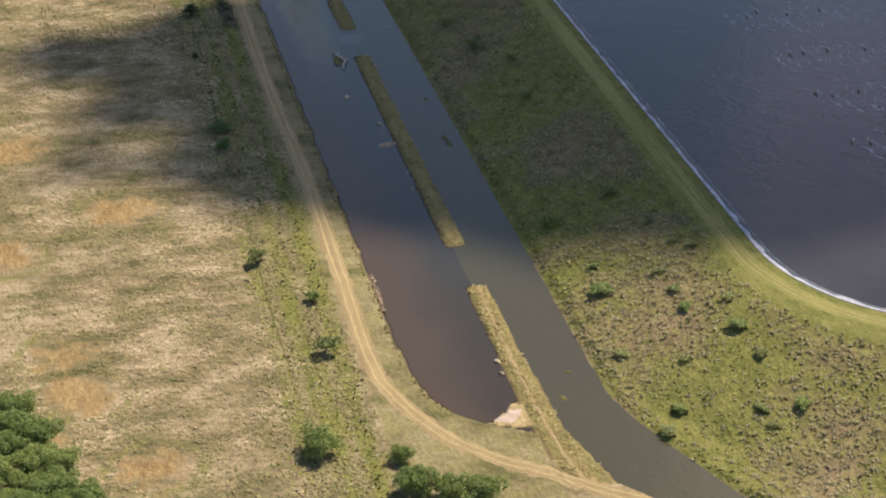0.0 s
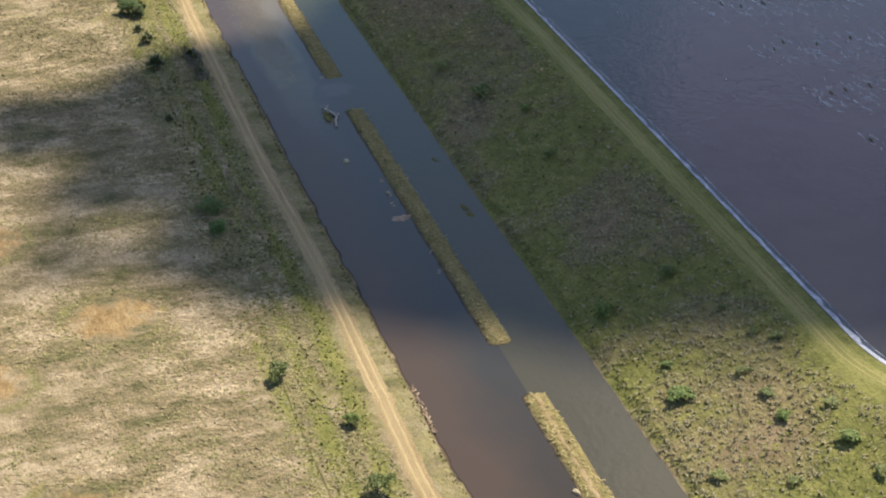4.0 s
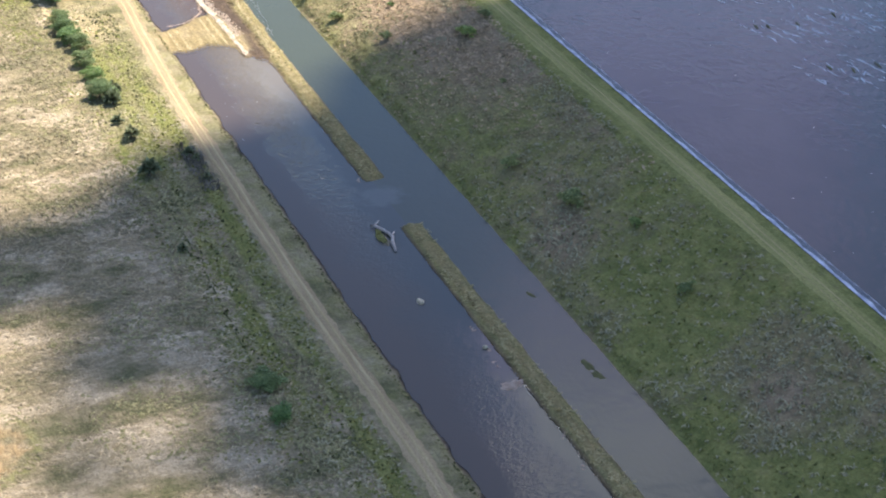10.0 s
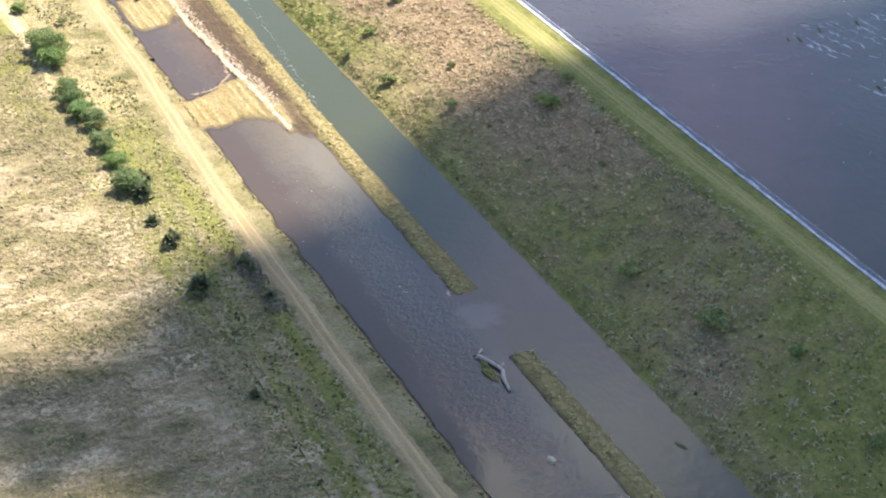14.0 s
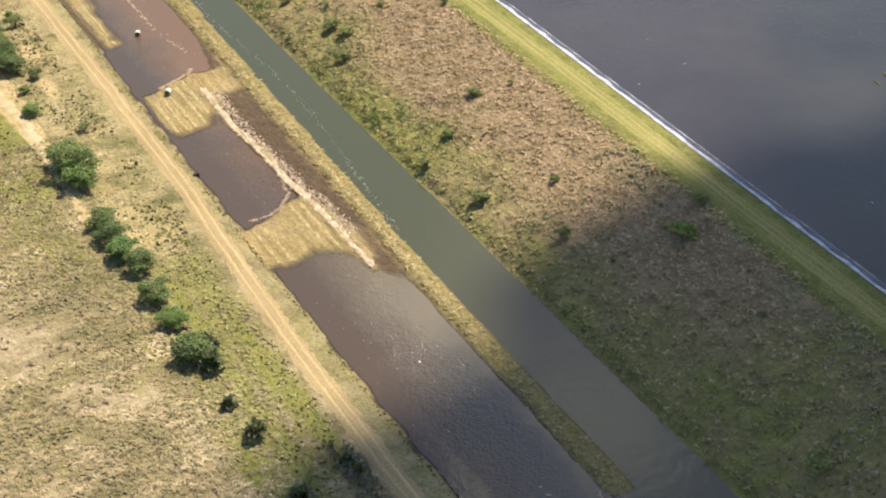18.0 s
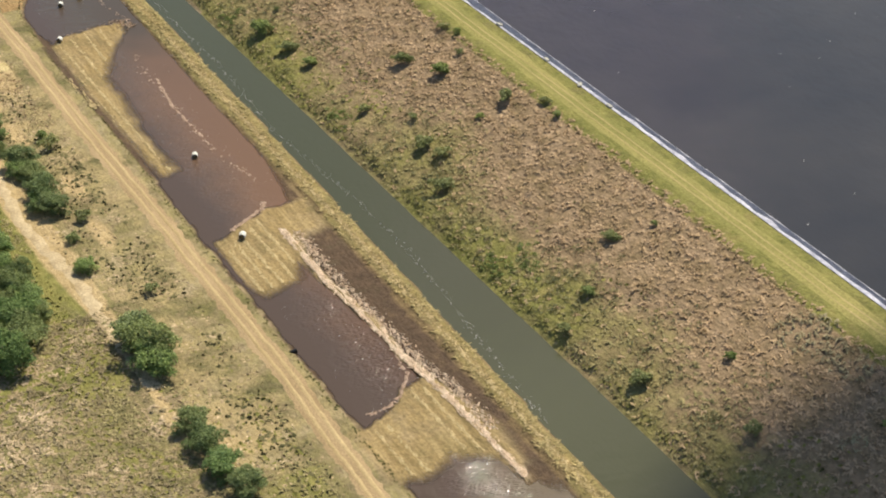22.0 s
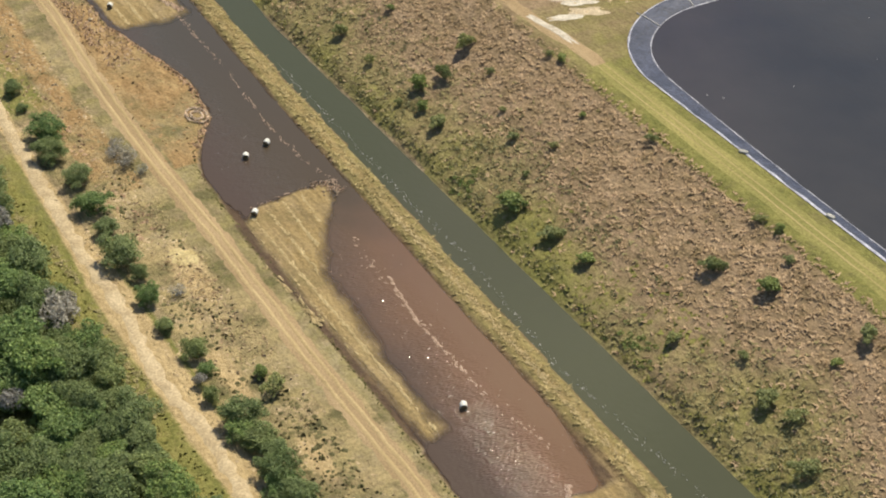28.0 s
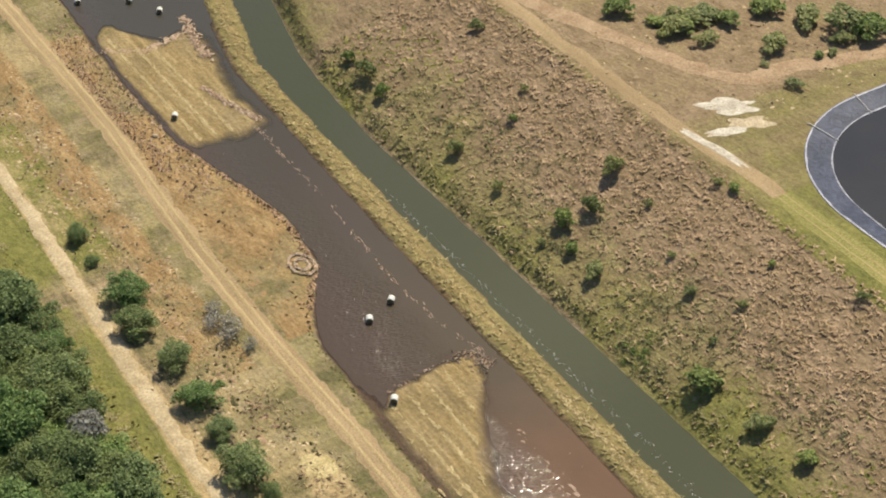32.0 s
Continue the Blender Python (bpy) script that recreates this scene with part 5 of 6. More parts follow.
def bale_like():
    root = new("hay_bale")
    bm = bmesh.new()
    prof = [(-0.74, 0.68), (-0.71, 0.74), (-0.3, 0.76), (0.3, 0.76), (0.71, 0.74), (0.74, 0.68)]
    n = 28
    rows = [[bm.verts.new((u, r * math.cos(k / n * math.tau), 0.78 + r * math.sin(k / n * math.tau))) for k in range(n)] for u, r in prof]
    for a, b in zip(rows, rows[1:]):
        for k in range(n):
            f = bm.faces.new((a[k], a[(k + 1) % n], b[(k + 1) % n], b[k]))
            f.smooth = True
    me = bpy.data.meshes.new("wrap")
    bm.to_mesh(me)
    bm.free()
    me.materials.append(mat_wrap)
    part("net_wrap", me, root, "white net wrap round the bale")
    for side in (-1, 1):
        bm = bmesh.new()
        loops = [[bm.verts.new((side * (0.71 + d), r * math.cos(k / n * math.tau), 0.78 + r * math.sin(k / n * math.tau))) for k in range(n)] for r, d in ((0.66, 0.0), (0.48, 0.03), (0.3, 0.01), (0.12, 0.03))]
        for a, b in zip(loops, loops[1:]):
            for k in range(n):
                bm.faces.new((a[k], a[(k + 1) % n], b[(k + 1) % n], b[k]))
        bm.faces.new(loops[-1])
        me = bpy.data.meshes.new("bale_end")
        bm.to_mesh(me)
        bm.free()
        me.materials.append(mat_hay_shaded)
        part("straw_end", me, root)
    return root


bale = bale_like()
tagged(bale, "white net-wrapped round hay bale standing on the wet mud", "hay bale", "hay bales")
BALES = [(-32.4, 710.2, 52), (-27.9, 744.7, 66), (-34.1, 811.8, 50), (-27.2, 830.8, 60), (-21.5, 833.2, 45), (-27.6, 902.2, 55), (-25.5, 952.3, 70), (-16.1, 947, 48), (-12.6, 939.8, 58)]
for i, (x, y, a) in enumerate(BALES):
    z = max(ground_z(x, y), -0.12)
    if i:
        copy_thing(bale, pose(x, y, z, 0, 0, a) @ Matrix.Scale(0.9, 4))
    else:
        bale.matrix_basis = pose(x, y, z, 0, 0, a) @ Matrix.Scale(0.9, 4)

# ---------------------------------------------------------------- what lies in the water
def mound(name, rx, ry, h, mat, seed, n=18):
    rng = random.Random(seed)
    verts, faces = [(0, 0, h)], []
    rad = [1 + rng.uniform(-0.3, 0.3) for _ in range(n)]
    for q, zz in ((0.4, 0.85), (0.75, 0.45), (1.0, -0.25)):
        for k in range(n):
            a = k / n * math.tau
            verts.append((math.cos(a) * rx * q * rad[k], math.sin(a) * ry * q * rad[k], h * zz + rng.uniform(-0.04, 0.04)))
    faces = [(0, 1 + k, 1 + (k + 1) % n) for k in range(n)]
    for q in range(2):
        for k in range(n):
            a, b = 1 + q * n + k, 1 + q * n + (k + 1) % n
            faces.append((a, a + n, b + n, b))
    me = bpy.data.meshes.new(name)
    me.from_pydata(verts, [], faces)
    me.materials.append(mat)
    me.polygons.foreach_set("use_smooth", [True] * len(me.polygons))
    return me


def flecks(name, xs, ys, size, mat, seed, label, category, long=1.0, z=0.03, lift=0.05, turn=None):
    rng = np.random.RandomState(seed)
    n = len(xs)
    a = rng.uniform(0, math.tau, n) if turn is None else turn + rng.normal(0, 0.35, n)
    s = size * rng.uniform(0.4, 1.7, n)
    rows = []
    for k in range(5):
        b = k / 5 * math.tau + rng.uniform(-0.4, 0.4, n)
        u, v = np.cos(b) * s * long, np.sin(b) * s
        rows.append(np.stack([xs + u * np.cos(a) - v * np.sin(a), ys + u * np.sin(a) + v * np.cos(a), np.full(n, z - 0.02)], 1))
    rows.append(np.stack([xs, ys, z + lift * rng.uniform(0.4, 1.6, n)], 1))
    v = np.stack(rows, 1)
    return tagged(new(name, batch_mesh(name, v, [(k, (k + 1) % 5, 5) for k in range(5)], mat)), label, category, kind="stuff")


def along(points, n, spread_, seed):
    rng = np.random.RandomState(seed)
    p = np.array(points, float)
    d = np.r_[0, np.cumsum(np.hypot(*np.diff(p, axis=0).T))]
    t = rng.uniform(0, d[-1], n)
    return np.interp(t, d, p[:, 0]) + rng.normal(0, spread_, n), np.interp(t, d, p[:, 1]) + rng.normal(0, spread_, n)


WY = math.pi / 2
x, y = along([(-21.4, 797), (-23.3, 771), (-23.2, 747), (-21, 729)], 110, 0.6, 1)
flecks("foam", x, y, 0.15, mat_foam_pink, 2, "broken line of pale foam on the brown pond", "foam", 2.0, turn=WY)
x, y = along([(-21.3, 783), (-23.3, 768), (-23.0, 752)], 80, 0.14, 3)
flecks("foam", x, y, 0.17, mat_foam_pink, 4, "dense line of pale foam on the brown pond", "foam", 3.0, turn=WY)
x, y = along([(-33.0, 714.2), (-29, 716.3), (-24.5, 718.4), (-23, 721)], 130, 0.2, 5)
flecks("foam", x, y, 0.2, mat_foam_pink, 6, "pale scum gathered along the straw flat", "foam", 1.6)
x, y = along([(-37.1, 648.2), (-32.7, 648.4), (-29.5, 650.2), (-25.6, 655), (-25.2, 659), (-23, 665)], 200, 0.2, 7)
flecks("foam", x, y, 0.15, mat_foam_pink, 8, "curl of pinkish scum at the pond's end", "foam", 1.7)
x, y = along([(-34.2, 814.2), (-26, 815.6), (-19.5, 815.6), (-17.0, 813.0)], 70, 0.25, 9)
flecks("foam", x, y, 0.1, mat_foam_pink, 10, "pale scum along the edge of the flat", "foam", 1.6)
x, y = along([(-20.0, 816.0), (-17.5, 814.2), (-16.0, 811.5), (-18.5, 812.0)], 120, 0.75, 11)
flecks("debris", x, y, 0.09, mat_straw, 12, "clump of bleached straw debris at the flat's tip", "debris", 4.0, 0.16, 0.15)
x, y = along([(-16.7, 903), (-15.8, 888), (-16.2, 864), (-18.2, 838), (-17.4, 822), (-15, 812)], 210, 0.3, 13)
flecks("foam", x, y, 0.075, mat_foam_pink, 14, "thin line of white foam beside the mud", "foam", 5.0, turn=WY)
x, y = along([(-28.8, 931.7), (-22, 927.5), (-16.8, 929), (-10, 930), (-9.5, 936)], 260, 0.5, 15)
flecks("foam", x, y, 0.2, mat_straw, 16, "straw and scum along the flat's far edge", "debris", 2.0, 0.1, 0.12)
x, y = along([(-14.3, 893.5), (-17, 903.5), (-18.0, 909)], 150, 0.35, 17)
flecks("foam", x, y, 0.2, mat_straw, 18, "ridge of bleached straw on the flat", "debris", 3.0, 0.2, 0.2, turn=WY)
x, y = along([(-12.5, 918), (-11.2, 926), (-10.5, 931)], 160, 0.7, 19)
flecks("foam", x, y, 0.2, mat_straw, 20, "bleached straw debris against the berm", "debris", 2.4, 0.2, 0.2)
# A line of small white flecks down the canal's length.
x, y = along([(-5.6, 862), (-6.6, 800), (-6.2, 786), (-6.9, 768), (-8.6, 747), (-6.4, 712), (-6.4, 690), (-7.5, 675), (-9.2, 660), (-11.8, 630)], 640, 0.36, 21)
flecks("foam", x, y, 0.045, mat_foam_glint, 22, "small white flecks in a line along the canal", "foam", 4.0, turn=WY)
x, y = along([(-24.4, 709), (-24.9, 688), (-23.8, 672), (-23.8, 660), (-22.8, 648), (-22.4, 635), (-22.3, 621)], 2600, 0.26, 23)
flecks("straw_ridge", x, y, 0.12, mat_ridge, 24, "long ridge of bleached straw washed up on the mud", "straw", 6.0, 0.28, 0.07, turn=WY)
x, y = along([(-22.3, 707), (-22.7, 690), (-22.4, 672), (-21.6, 655), (-20.4, 648), (-20.6, 634)], 1500, 0.7, 25)
flecks("straw_ridge", x, y, 0.1, mat_ridge, 26, "scattered bleached straw on the brown mud", "straw", 3.2, 0.14, 0.12, turn=WY)
x, y = along([(-39.4, 374), (-39.6, 356)], 130, 0.3, 26)
flecks("straw_ridge", x, y, 0.13, mat_straw, 27, "bleached straw left along the pond's bank", "straw", 3.0, 0.4, 0.2, turn=WY)
x, y = along([(-40.6, 800), (-39.0, 784), (-38.8, 776)], 170, 0.4, 27)
flecks("straw_ridge", x, y, 0.2, mat_swath, 28, "bleached straw left along the pond's bank", "straw", 3.4, 0.55, 0.2, turn=WY)
SWATHS = [((-36.6, 708), (-36.8, 690)), ((-34.4, 709), (-34.6, 690)), ((-32.4, 711), (-32.2, 691)), ((-29.5, 713.3), (-29.7, 691.7)), ((-27.2, 715), (-27.4, 694)),
          ((-37.8, 644), (-38, 629)), ((-35.4, 644), (-35.2, 630)), ((-27.4, 650), (-27.2, 632)), ((-25.2, 650), (-25, 630)),
          ((-36.6, 808), (-37, 745)), ((-34.8, 811), (-34.6, 742)), ((-31.4, 812), (-31.8, 785)), ((-27.6, 813), (-28.2, 797)), ((-23.6, 813), (-24.4, 804)),
          ((-32.5, 922), (-33, 895)), ((-29.6, 930), (-30, 895)), ((-26.4, 935), (-26.8, 893)), ((-23, 930), (-23.4, 893)), ((-20, 928), (-20.2, 893))]
for k, ends_ in enumerate(SWATHS):
    x, y = along(ends_, int(7 * (ends_[0][1] - ends_[1][1])), 0.16, 300 + k)
    keep_x = ground_zs(x, y) > 0.0
    flecks("straw_swath", x[keep_x], y[keep_x], 0.13, mat_swath, 330 + k, "pale swath of cut straw on the wet flat", "straw", 3.2, 0.13, 0.05, turn=WY)
x, y = along([(-11.4, 800), (-12.6, 745), (-13.0, 717), (-13.7, 684), (-14.4, 657), (-15.2, 620), (-15.5, 590)], 2300, 0.4, 350)
flecks("straw_swath", x, y, 0.1, mat_swath, 351, "pale bare line worn along the crest of the berm", "straw", 2.4, 0.54, 0.04, turn=WY)
rs = np.random.RandomState(29)
# The white specks on the dark and grey pond imitate sun glints on ripples.
flecks("foam", rs.uniform(-37, -24, 120), rs.uniform(646, 690, 120), 0.055, mat_foam_glint, 30, "white specks laid on the dark pond as glints", "foam", 1.2)
flecks("foam", rs.uniform(-36, -22, 60), rs.uniform(818, 892, 60), 0.055, mat_foam_glint, 31, "white specks laid on the dark pond as glints", "foam", 1.2)
flecks("foam", rs.uniform(-31, -17, 110), rs.uniform(722, 798, 110), 0.08, mat_foam_pink, 32, "pale specks floating on the brown pond", "foam", 1.6)
flecks("foam", rs.uniform(-38, -21, 70), rs.uniform(560, 628, 70), 0.055, mat_foam_glint, 33, "white specks laid on the grey pond as glints", "foam", 1.5)
flecks("foam", rs.uniform(52, 150, 120), rs.uniform(330, 815, 120), 0.08, mat_foam_glint, 34, "white specks floating on the reservoir", "foam", 1.6, LAKE + 0.03)
for k, (fx, fy) in enumerate(((-20.7, 456), (-20, 470), (-19.9, 462), (-18.6, 430), (-19.6, 420), (-27, 545), (-19.0, 541))):
    x, y = rs.normal(fx, 0.3, 5), rs.normal(fy, 0.8, 5)
    flecks("foam", x, y, 0.2, mat_foam_pink, 40 + k, "patch of white foam against the berm", "foam", 1.8)
# dark floats far out on the reservoir, each trailing white foam
mat_streak = mottled("thin_foam", (0.4, 0.4, 0.43), (0.66, 0.66, 0.7), 0.3, 0.8, 3.0)
heads = np.concatenate([np.stack([94.8 + 3.9 * np.arange(n) + rs.normal(0, 0.6, n), cy + rs.normal(0, 1.6, n)], 1)
                        for cy, n in ((403, 10), (435, 10), (465, 11), (498, 11), (533, 12), (564, 12), (595, 10), (624, 3))])
back = np.linspace(0, 1, 9)
foamy = heads[heads[:, 1] < 610]
x = (foamy[:, :1] + 0.8 + 1.9 * back + 0.9 * back ** 2 + rs.normal(0, 0.3, (len(foamy), 9))).ravel()
y = (foamy[:, 1:] + 1.5 - 15.0 * back + rs.normal(0, 0.9, (len(foamy), 9))).ravel()
flecks("foam_streak", x, y, 0.14, mat_streak, 50, "long white foam streaks trailing on the reservoir", "foam", 9.0, LAKE + 0.03, 0.03, turn=-1.43)
x, y = rs.uniform(104, 150, 500), rs.uniform(390, 600, 500)
flecks("foam_streak", x, y, 0.07, mat_streak, 52, "thin streaks of foam between the floats", "foam", 14.0, LAKE + 0.03, 0.02, turn=-1.4)
for k, (hx, hy) in enumerate(heads):
    if k % 11 in (0, 1, 3, 6):
        ob = new("float", mound("float", 0.28, 1.7, 0.3, mat_tuft_dark, 60 + k, 10))
        ob.matrix_basis = pose(hx - 0.4, hy - 1.6, LAKE + 0.02, 0, 0, -18 + 8 * (k % 3))
        tagged(ob, "dark narrow float at the head of a foam streak", "float", "reservoir floats")

# brown flat: brushy rim and a turning mark
mat_brush = mottled("russet_brush", (0.27, 0.175, 0.11), (0.44, 0.3, 0.2), 0.4, 0.95, 5.0, random_by="island", vary=0.6)
rim_y = rs.uniform(838, 893, 620)
rim_x = pond_left(rim_y) - np.abs(rs.normal(0.5, 0.5, 620))
tufts("flat_grass", rim_x, rim_y, 0.26, 0.3, mat_brush, 52, "russet dry brush round the rim of the brown flat", 1.6)
turn_a = rs.uniform(0, math.tau, 360)
ring_r = np.where(np.arange(360) % 3 == 0, 0.55, 1.0)
flecks("straw_ring", -29.6 + 2.0 * ring_r * np.cos(turn_a) + rs.normal(0, 0.12, 360), 849.2 + 3.0 * ring_r * np.sin(turn_a) + rs.normal(0, 0.14, 360), 0.09, mat_ridge, 53, "pale ring of dry grass turned over on the flat", "straw", 4.0, ground_z(-29.6, 849.2) + 0.18, 0.1, turn=turn_a + WY)
x, y = scatter(54, 500, -38.4, -35.5, 886, 938)
tufts("reeds", x, y, 0.26, 0.28, mat_brush, 55, "russet brush between the road and the flat", 1.6)
x, y = scatter(56, 120, -57, -52.5, 812, 935)
tufts("flat_grass", x, y, 0.42, 0.3, mat_brush, 57, "russet dry brush beyond the road", 1.8)

bx, by_ = rs.normal(-52.4, 2.3, 620), rs.uniform(772, 826, 620)
keep_b = (bx > -60) & (bx < -47.6)
bz = ground_zs(bx[keep_b], by_[keep_b])
for k, (name_, mat_, take, text) in enumerate((("brush", mat_brush, 0, "brown cut brush lying beside the dirt road"), ("brush", mat_swath, 1, "bleached sticks lying beside the dirt road"))):
    pick = np.arange(len(bz)) % 2 == take
    ob = flecks(name_, bx[keep_b][pick], by_[keep_b][pick], 0.055, mat_, 58 + k, text, "brush", 8.0, 0.9, 0.1)
x, y = scatter(64, 200, -54.5, -50.2, 546, 572)
wisps("dead_brush", x, y, 0.7, 0.1, 0.7, mottled("grey_brush", (0.17, 0.14, 0.11), (0.3, 0.25, 0.2), 0.3, 0.95, 5.0, random_by="island"), 65, "dark dead brush beside the dirt road", 4)
# island of debris, rocks, weed, pipe
isle = new("debris_island")
tagged(isle, "small mud island with yellow weeds and bleached driftwood", "island")
isle.matrix_basis = pose(-23.4, 511.5, 0)
mat_mud = mottled("wet_mud", (0.13, 0.1, 0.062), (0.23, 0.18, 0.11), 0.8, 0.6, 4.0)
mat_drift = mottled("pale_driftwood", (0.4, 0.3, 0.25), (0.58, 0.48, 0.42), 1.5, 0.9, 10.0)
part("mud_bed", mound("mud_bed", 0.9, 3.4, 0.26, mat_mud, 3), isle)
rng_i = np.random.RandomState(4)
part("weeds", batch_mesh("weeds", leaves(rng_i, [(-0.6, 0.6, 0.35, 0.9, 2.6, 0.25), (-0.3, 3.2, 0.3, 0.6, 1.2, 0.22)], 380, 0.3), [(0, 1, 2, 3)], leaf_material("yellow_weeds", (0.26, 0.23, 0.07), (0.46, 0.4, 0.15))), isle, "yellow-green weeds")
for k, run in enumerate(([((-0.9, 6.2, 0.35), 0.2), ((0.0, 5.6, 0.5), 0.22), ((1.0, 3.0, 0.5), 0.24), ((1.6, 1.4, 0.45), 0.22)],
                         [((1.4, 2.0, 0.4), 0.18), ((1.9, -0.2, 0.45), 0.24), ((0.9, -2.5, 0.5), 0.28), ((0.3, -6.2, 0.3), 0.2)],
                         [((2.2, 0.8, 0.4), 0.14), ((2.9, 1.6, 0.5), 0.1)], [((0.2, 6.6, 0.3), 0.16), ((1.4, 7.6, 0.4), 0.1)])):
    run = [(p, r * 1.5) for p, r in run]
    part("driftwood", tubes("driftwood", [run], mat_drift, 7), isle, "bleached driftwood log")


def rock_like(name, seed, rx, ry, rz, mat):
    bm = bmesh.new()
    bmesh.ops.create_icosphere(bm, subdivisions=3, radius=1)
    for v in bm.verts:
        k = 1 + 0.28 * noise.noise(v.co * 1.6 + Vector((seed, 0, 0))) + 0.1 * noise.noise(v.co * 4 + Vector((0, seed, 0)))
        v.co = Vector((v.co.x * rx, v.co.y * ry, v.co.z * rz)) * k
    me = bpy.data.meshes.new(name)
    bm.to_mesh(me)
    bm.free()
    me.materials.append(mat)
    me.polygons.foreach_set("use_smooth", [True] * len(me.polygons))
    return new(name, me)


for k, (x, y, rx, ry) in enumerate(((-25.8, 483.6, 0.7, 1.1), (-19.6, 329.0, 0.6, 1.0), (-19.9, 324.0, 0.45, 0.8), (-20.3, 462.5, 0.4, 0.6), (-34.0, 897.5, 0.5, 0.6))):
    ob = rock_like("rock", k + 2, rx, ry, 0.5, mat_pale)
    ob.matrix_basis = pose(x, y, max(ground_z(x, y), 0) + 0.1, 0, 0, 20 * k)
    tagged(ob, "pale rock breaking the water's surface", "rock", "pale rocks")
for k, (x, y, rx, ry) in enumerate(((-4.2, 449.5, 0.8, 2.6), (-3.9, 445.6, 1.1, 1.8), (-3.4, 478, 0.5, 1.6), (-9.5, 312, 0.8, 1.1), (-5.6, 322, 0.5, 0.9))):
    ob = new("weed_raft", mound("weed_raft", rx, ry, 0.16, mat_tuft_dark, k + 30))
    ob.matrix_basis = pose(x, y, 0.02, 0, 0, 10 * k)
    tagged(ob, "dark raft of floating weed in the canal", "weed raft", "weed rafts")
sandbar = new("sandbar", mound("sandbar", 2.9, 1.7, 0.16, mat_foam_pink, 8))
sandbar.matrix_basis = pose(-20.6, 448.4, 0.03, 0, 0, 12)
tagged(sandbar, "pale pinkish sandbar against the berm", "sandbar")
pipe = new("drain_pipe")
tagged(pipe, "short black drain pipe sticking out of the pond bank", "pipe")
pipe.matrix_basis = pose(-40.2, 670.6, 0.42, 0, 96, 0)
bm = bmesh.new()
ends = [[bm.verts.new((r * math.cos(k / 18 * math.tau), r * math.sin(k / 18 * math.tau), u)) for k in range(18)] for r, u in ((0.4, -0.6), (0.4, 0.45), (0.46, 0.45), (0.46, 0.55), (0.34, 0.55), (0.34, -0.5))]
for a, b in zip(ends, ends[1:]):
    for k in range(18):
        bm.faces.new((a[k], a[(k + 1) % 18], b[(k + 1) % 18], b[k])).smooth = True
me = bpy.data.meshes.new("pipe_wall")
bm.to_mesh(me)
bm.free()
me.materials.append(mottled("black_plastic", (0.012, 0.012, 0.012), (0.025, 0.025, 0.025), 2.0, 0.5, 8.0))
part("pipe_wall", me, pipe)
bare_patch(-22.6, 307.4, 4.0, 2.6, 0.5, mottled("pink_sand", (0.42, 0.3, 0.24), (0.58, 0.45, 0.37), 0.5), 12, "pinkish sand tip at the pond's closed end", 0.06, "sand_tip")


# ---------------------------------------------------------------- clouds out of view: one placed to shade the canal, one to be mirrored in the water
def cloud_material(name, through_, tint=(0.96, 0.96, 0.97, 1)):
    """White vapour that scatters sunlight back and lets some of it through."""
    m, nt, b = material(name, 1.0, 0.0)
    n = noise_tex(nt, 0.01, 5)
    nt.links.new(ramp(nt, n, [(0.3, (0.86, 0.86, 0.87)), (0.7, (0.94, 0.94, 0.94))]), b.inputs["Base Color"])
    thin, both = nt.nodes.new("ShaderNodeBsdfTranslucent"), nt.nodes.new("ShaderNodeMixShader")
    thin.inputs[0].default_value = tint
    both.inputs[0].default_value = through_
    nt.links.new(b.outputs[0], both.inputs[1])
    nt.links.new(thin.outputs[0], both.inputs[2])
    nt.links.new(both.outputs[0], nt.nodes["Material Output"].inputs[0])
    return m


def puff_mesh(k, r, mat):
    bm = bmesh.new()
    bmesh.ops.create_icosphere(bm, subdivisions=3, radius=r)
    for v in bm.verts:
        v.co *= 1 + 0.35 * noise.noise(v.co * (1.6 / r) + Vector((k, 0, 0))) + 0.16 * noise.noise(v.co * (5 / r) + Vector((0, k, 0)))
    me = bpy.data.meshes.new("puff")
    bm.to_mesh(me)
    bm.free()
    me.materials.append(mat)
    me.polygons.foreach_set("use_smooth", [True] * len(me.polygons))
    return me


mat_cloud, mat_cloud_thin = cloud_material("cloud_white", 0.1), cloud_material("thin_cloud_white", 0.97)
# Tinted violet so that the reservoir mirrors a lavender sky.
mat_veil = cloud_material("violet_veil_cloud", 0.97, (0.45, 0.44, 0.66, 1))
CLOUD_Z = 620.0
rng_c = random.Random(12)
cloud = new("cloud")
tagged(cloud, "out-of-view cumulus cloud that casts the shade on the canal", "cloud", kind="structure")
# Unseen puffs, spread over the ground that their shadows are to cover.
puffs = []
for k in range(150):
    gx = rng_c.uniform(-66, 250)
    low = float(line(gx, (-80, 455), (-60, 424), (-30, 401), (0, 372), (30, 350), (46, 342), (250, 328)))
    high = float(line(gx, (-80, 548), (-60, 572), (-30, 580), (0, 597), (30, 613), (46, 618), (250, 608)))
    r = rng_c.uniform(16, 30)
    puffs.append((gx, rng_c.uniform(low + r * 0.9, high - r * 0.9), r))
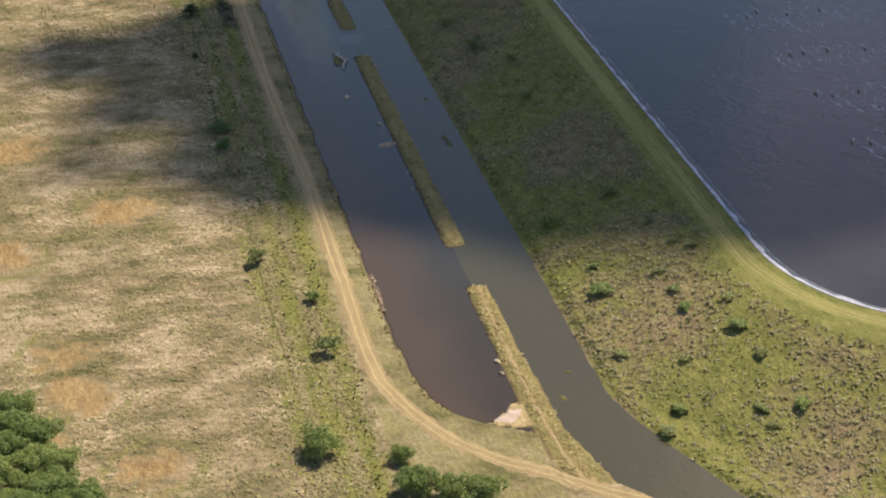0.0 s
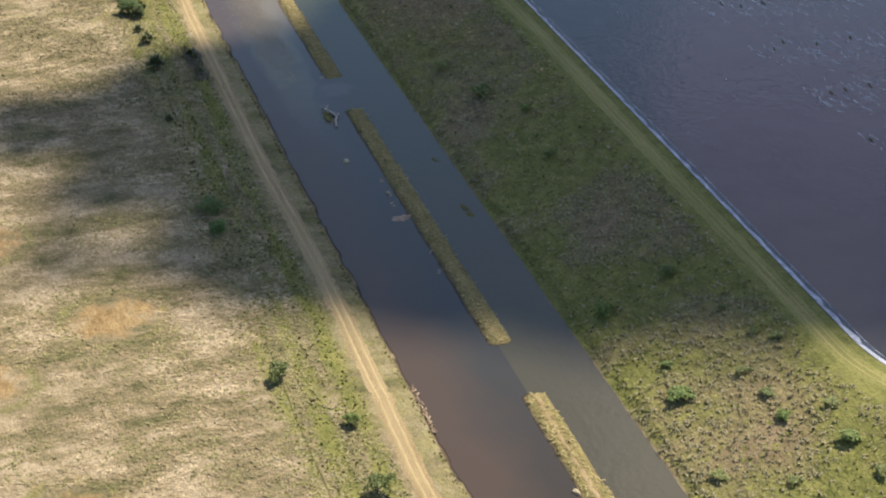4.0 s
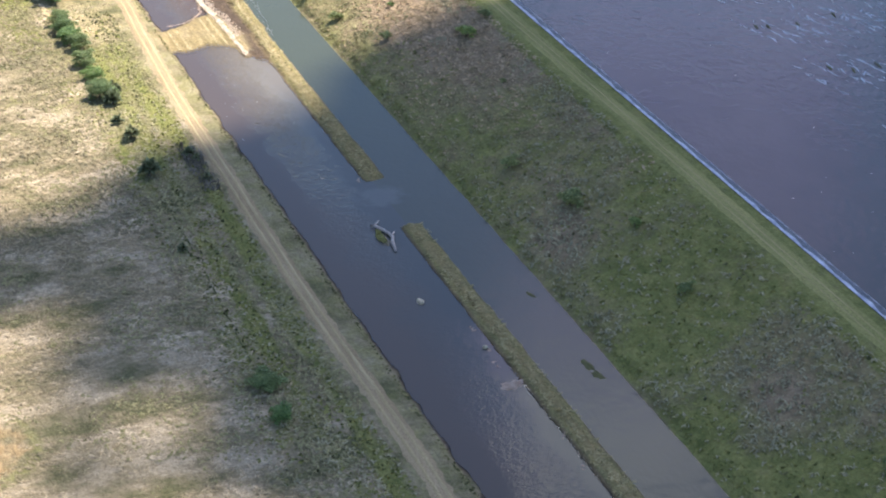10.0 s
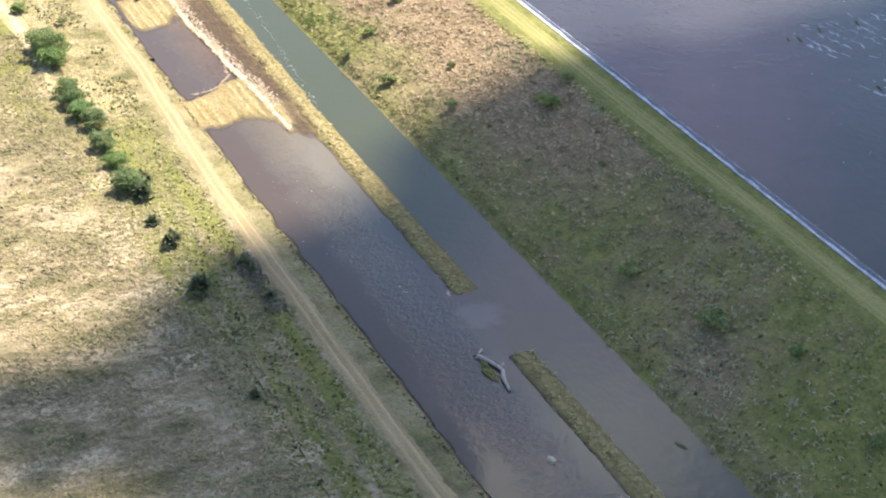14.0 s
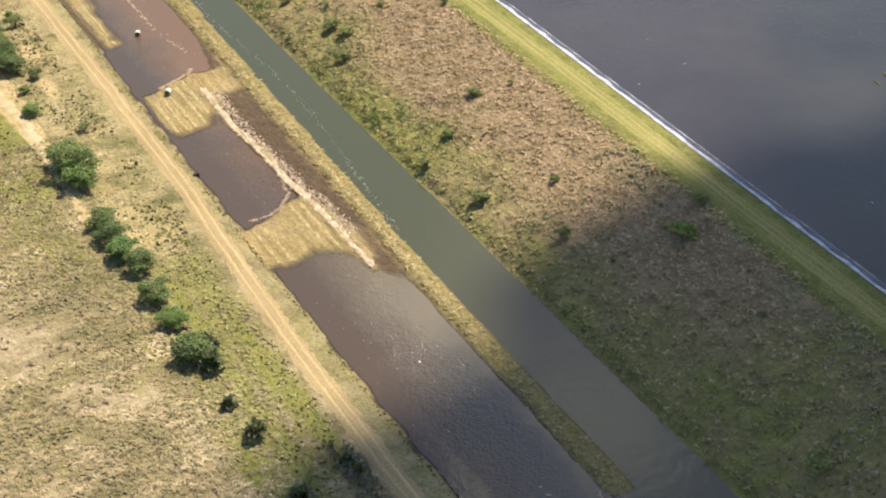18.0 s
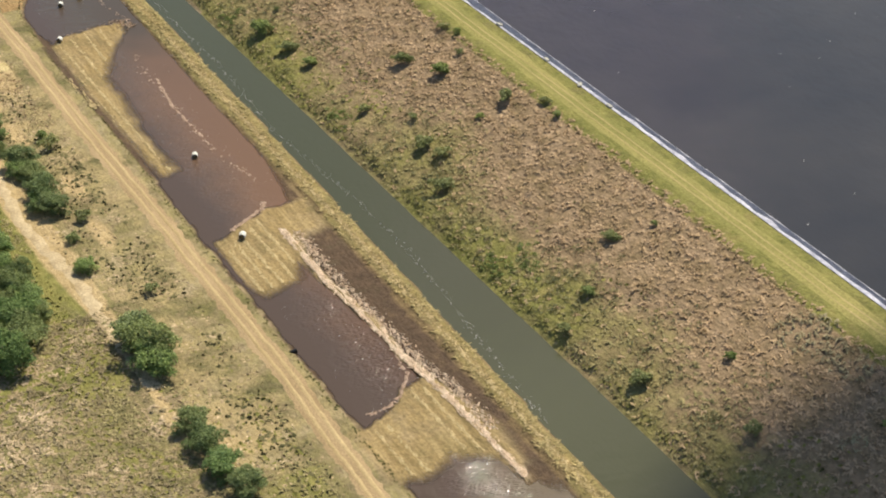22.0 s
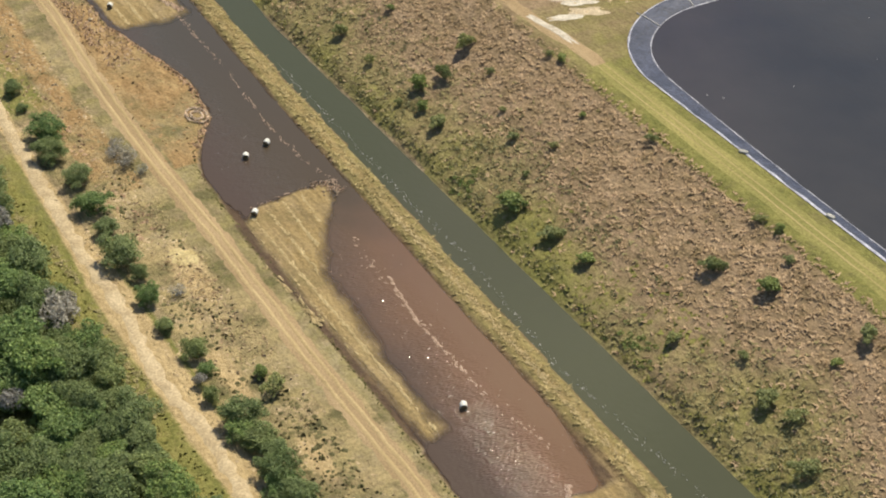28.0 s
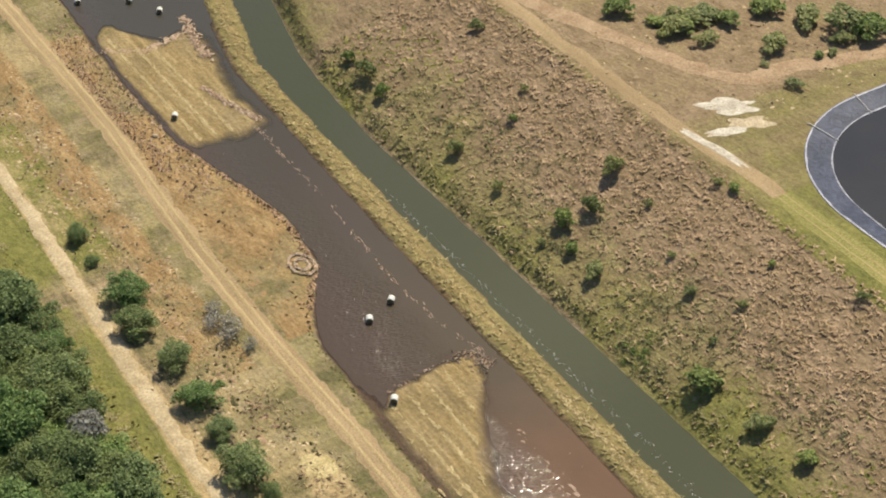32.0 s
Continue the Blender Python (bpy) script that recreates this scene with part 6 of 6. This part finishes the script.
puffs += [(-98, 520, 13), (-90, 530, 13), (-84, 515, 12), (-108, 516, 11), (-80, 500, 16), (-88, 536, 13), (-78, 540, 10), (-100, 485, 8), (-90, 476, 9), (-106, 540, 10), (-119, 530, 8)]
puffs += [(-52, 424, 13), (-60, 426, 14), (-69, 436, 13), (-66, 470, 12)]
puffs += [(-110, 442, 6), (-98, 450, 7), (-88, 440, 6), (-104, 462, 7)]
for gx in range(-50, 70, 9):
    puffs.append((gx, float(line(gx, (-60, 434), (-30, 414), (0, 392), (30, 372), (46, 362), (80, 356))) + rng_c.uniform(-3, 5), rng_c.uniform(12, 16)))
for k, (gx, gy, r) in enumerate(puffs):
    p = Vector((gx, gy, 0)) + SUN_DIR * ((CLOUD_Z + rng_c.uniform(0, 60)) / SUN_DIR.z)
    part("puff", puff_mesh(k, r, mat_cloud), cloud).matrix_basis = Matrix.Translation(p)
# Unseen layers, hung where the canal and reservoir mirror them.
far_cloud = new("cloud")
tagged(far_cloud, "out-of-view thin cloud layers hung to be mirrored in the water", "cloud", kind="structure")
for side, row in enumerate(((1650, 2180, -330, 90), (2100, 3300, -420, 230), (3000, 4200, -600, 260))):
    # a thin layer with ragged edges, lying along one line of sight
    ds, ws = np.linspace(row[0], row[1], 56), np.linspace(row[2], row[3], 40)
    gd, gw = np.meshgrid(ds, ws, indexing="ij")
    gx, gy = gd * 0.545 + gw * 0.839, 450 + gd * 0.839 - gw * 0.545
    gz = 1400 + 30 * side + 45 * fbm(gx, gy, 0.004)
    rim = np.minimum(np.minimum(gd - row[0], row[1] - gd) / 260, np.minimum(gw - row[2], row[3] - gw) / 150)
    full = rim + 0.55 * fbm(gx + 900 * side, gy, 0.0042) + 0.22 * fbm(gx, gy, 0.013) > 0.18
    n = len(ws)
    faces = [(a * n + b, a * n + b + 1, (a + 1) * n + b + 1, (a + 1) * n + b) for a in range(len(ds) - 1) for b in range(n - 1) if full[a, b] and full[a + 1, b + 1]]
    layer = mesh_object("layer", np.stack([gx, gy, gz], -1).reshape(-1, 3), faces, mat_veil if side else mat_cloud_thin)
    layer.parent = far_cloud
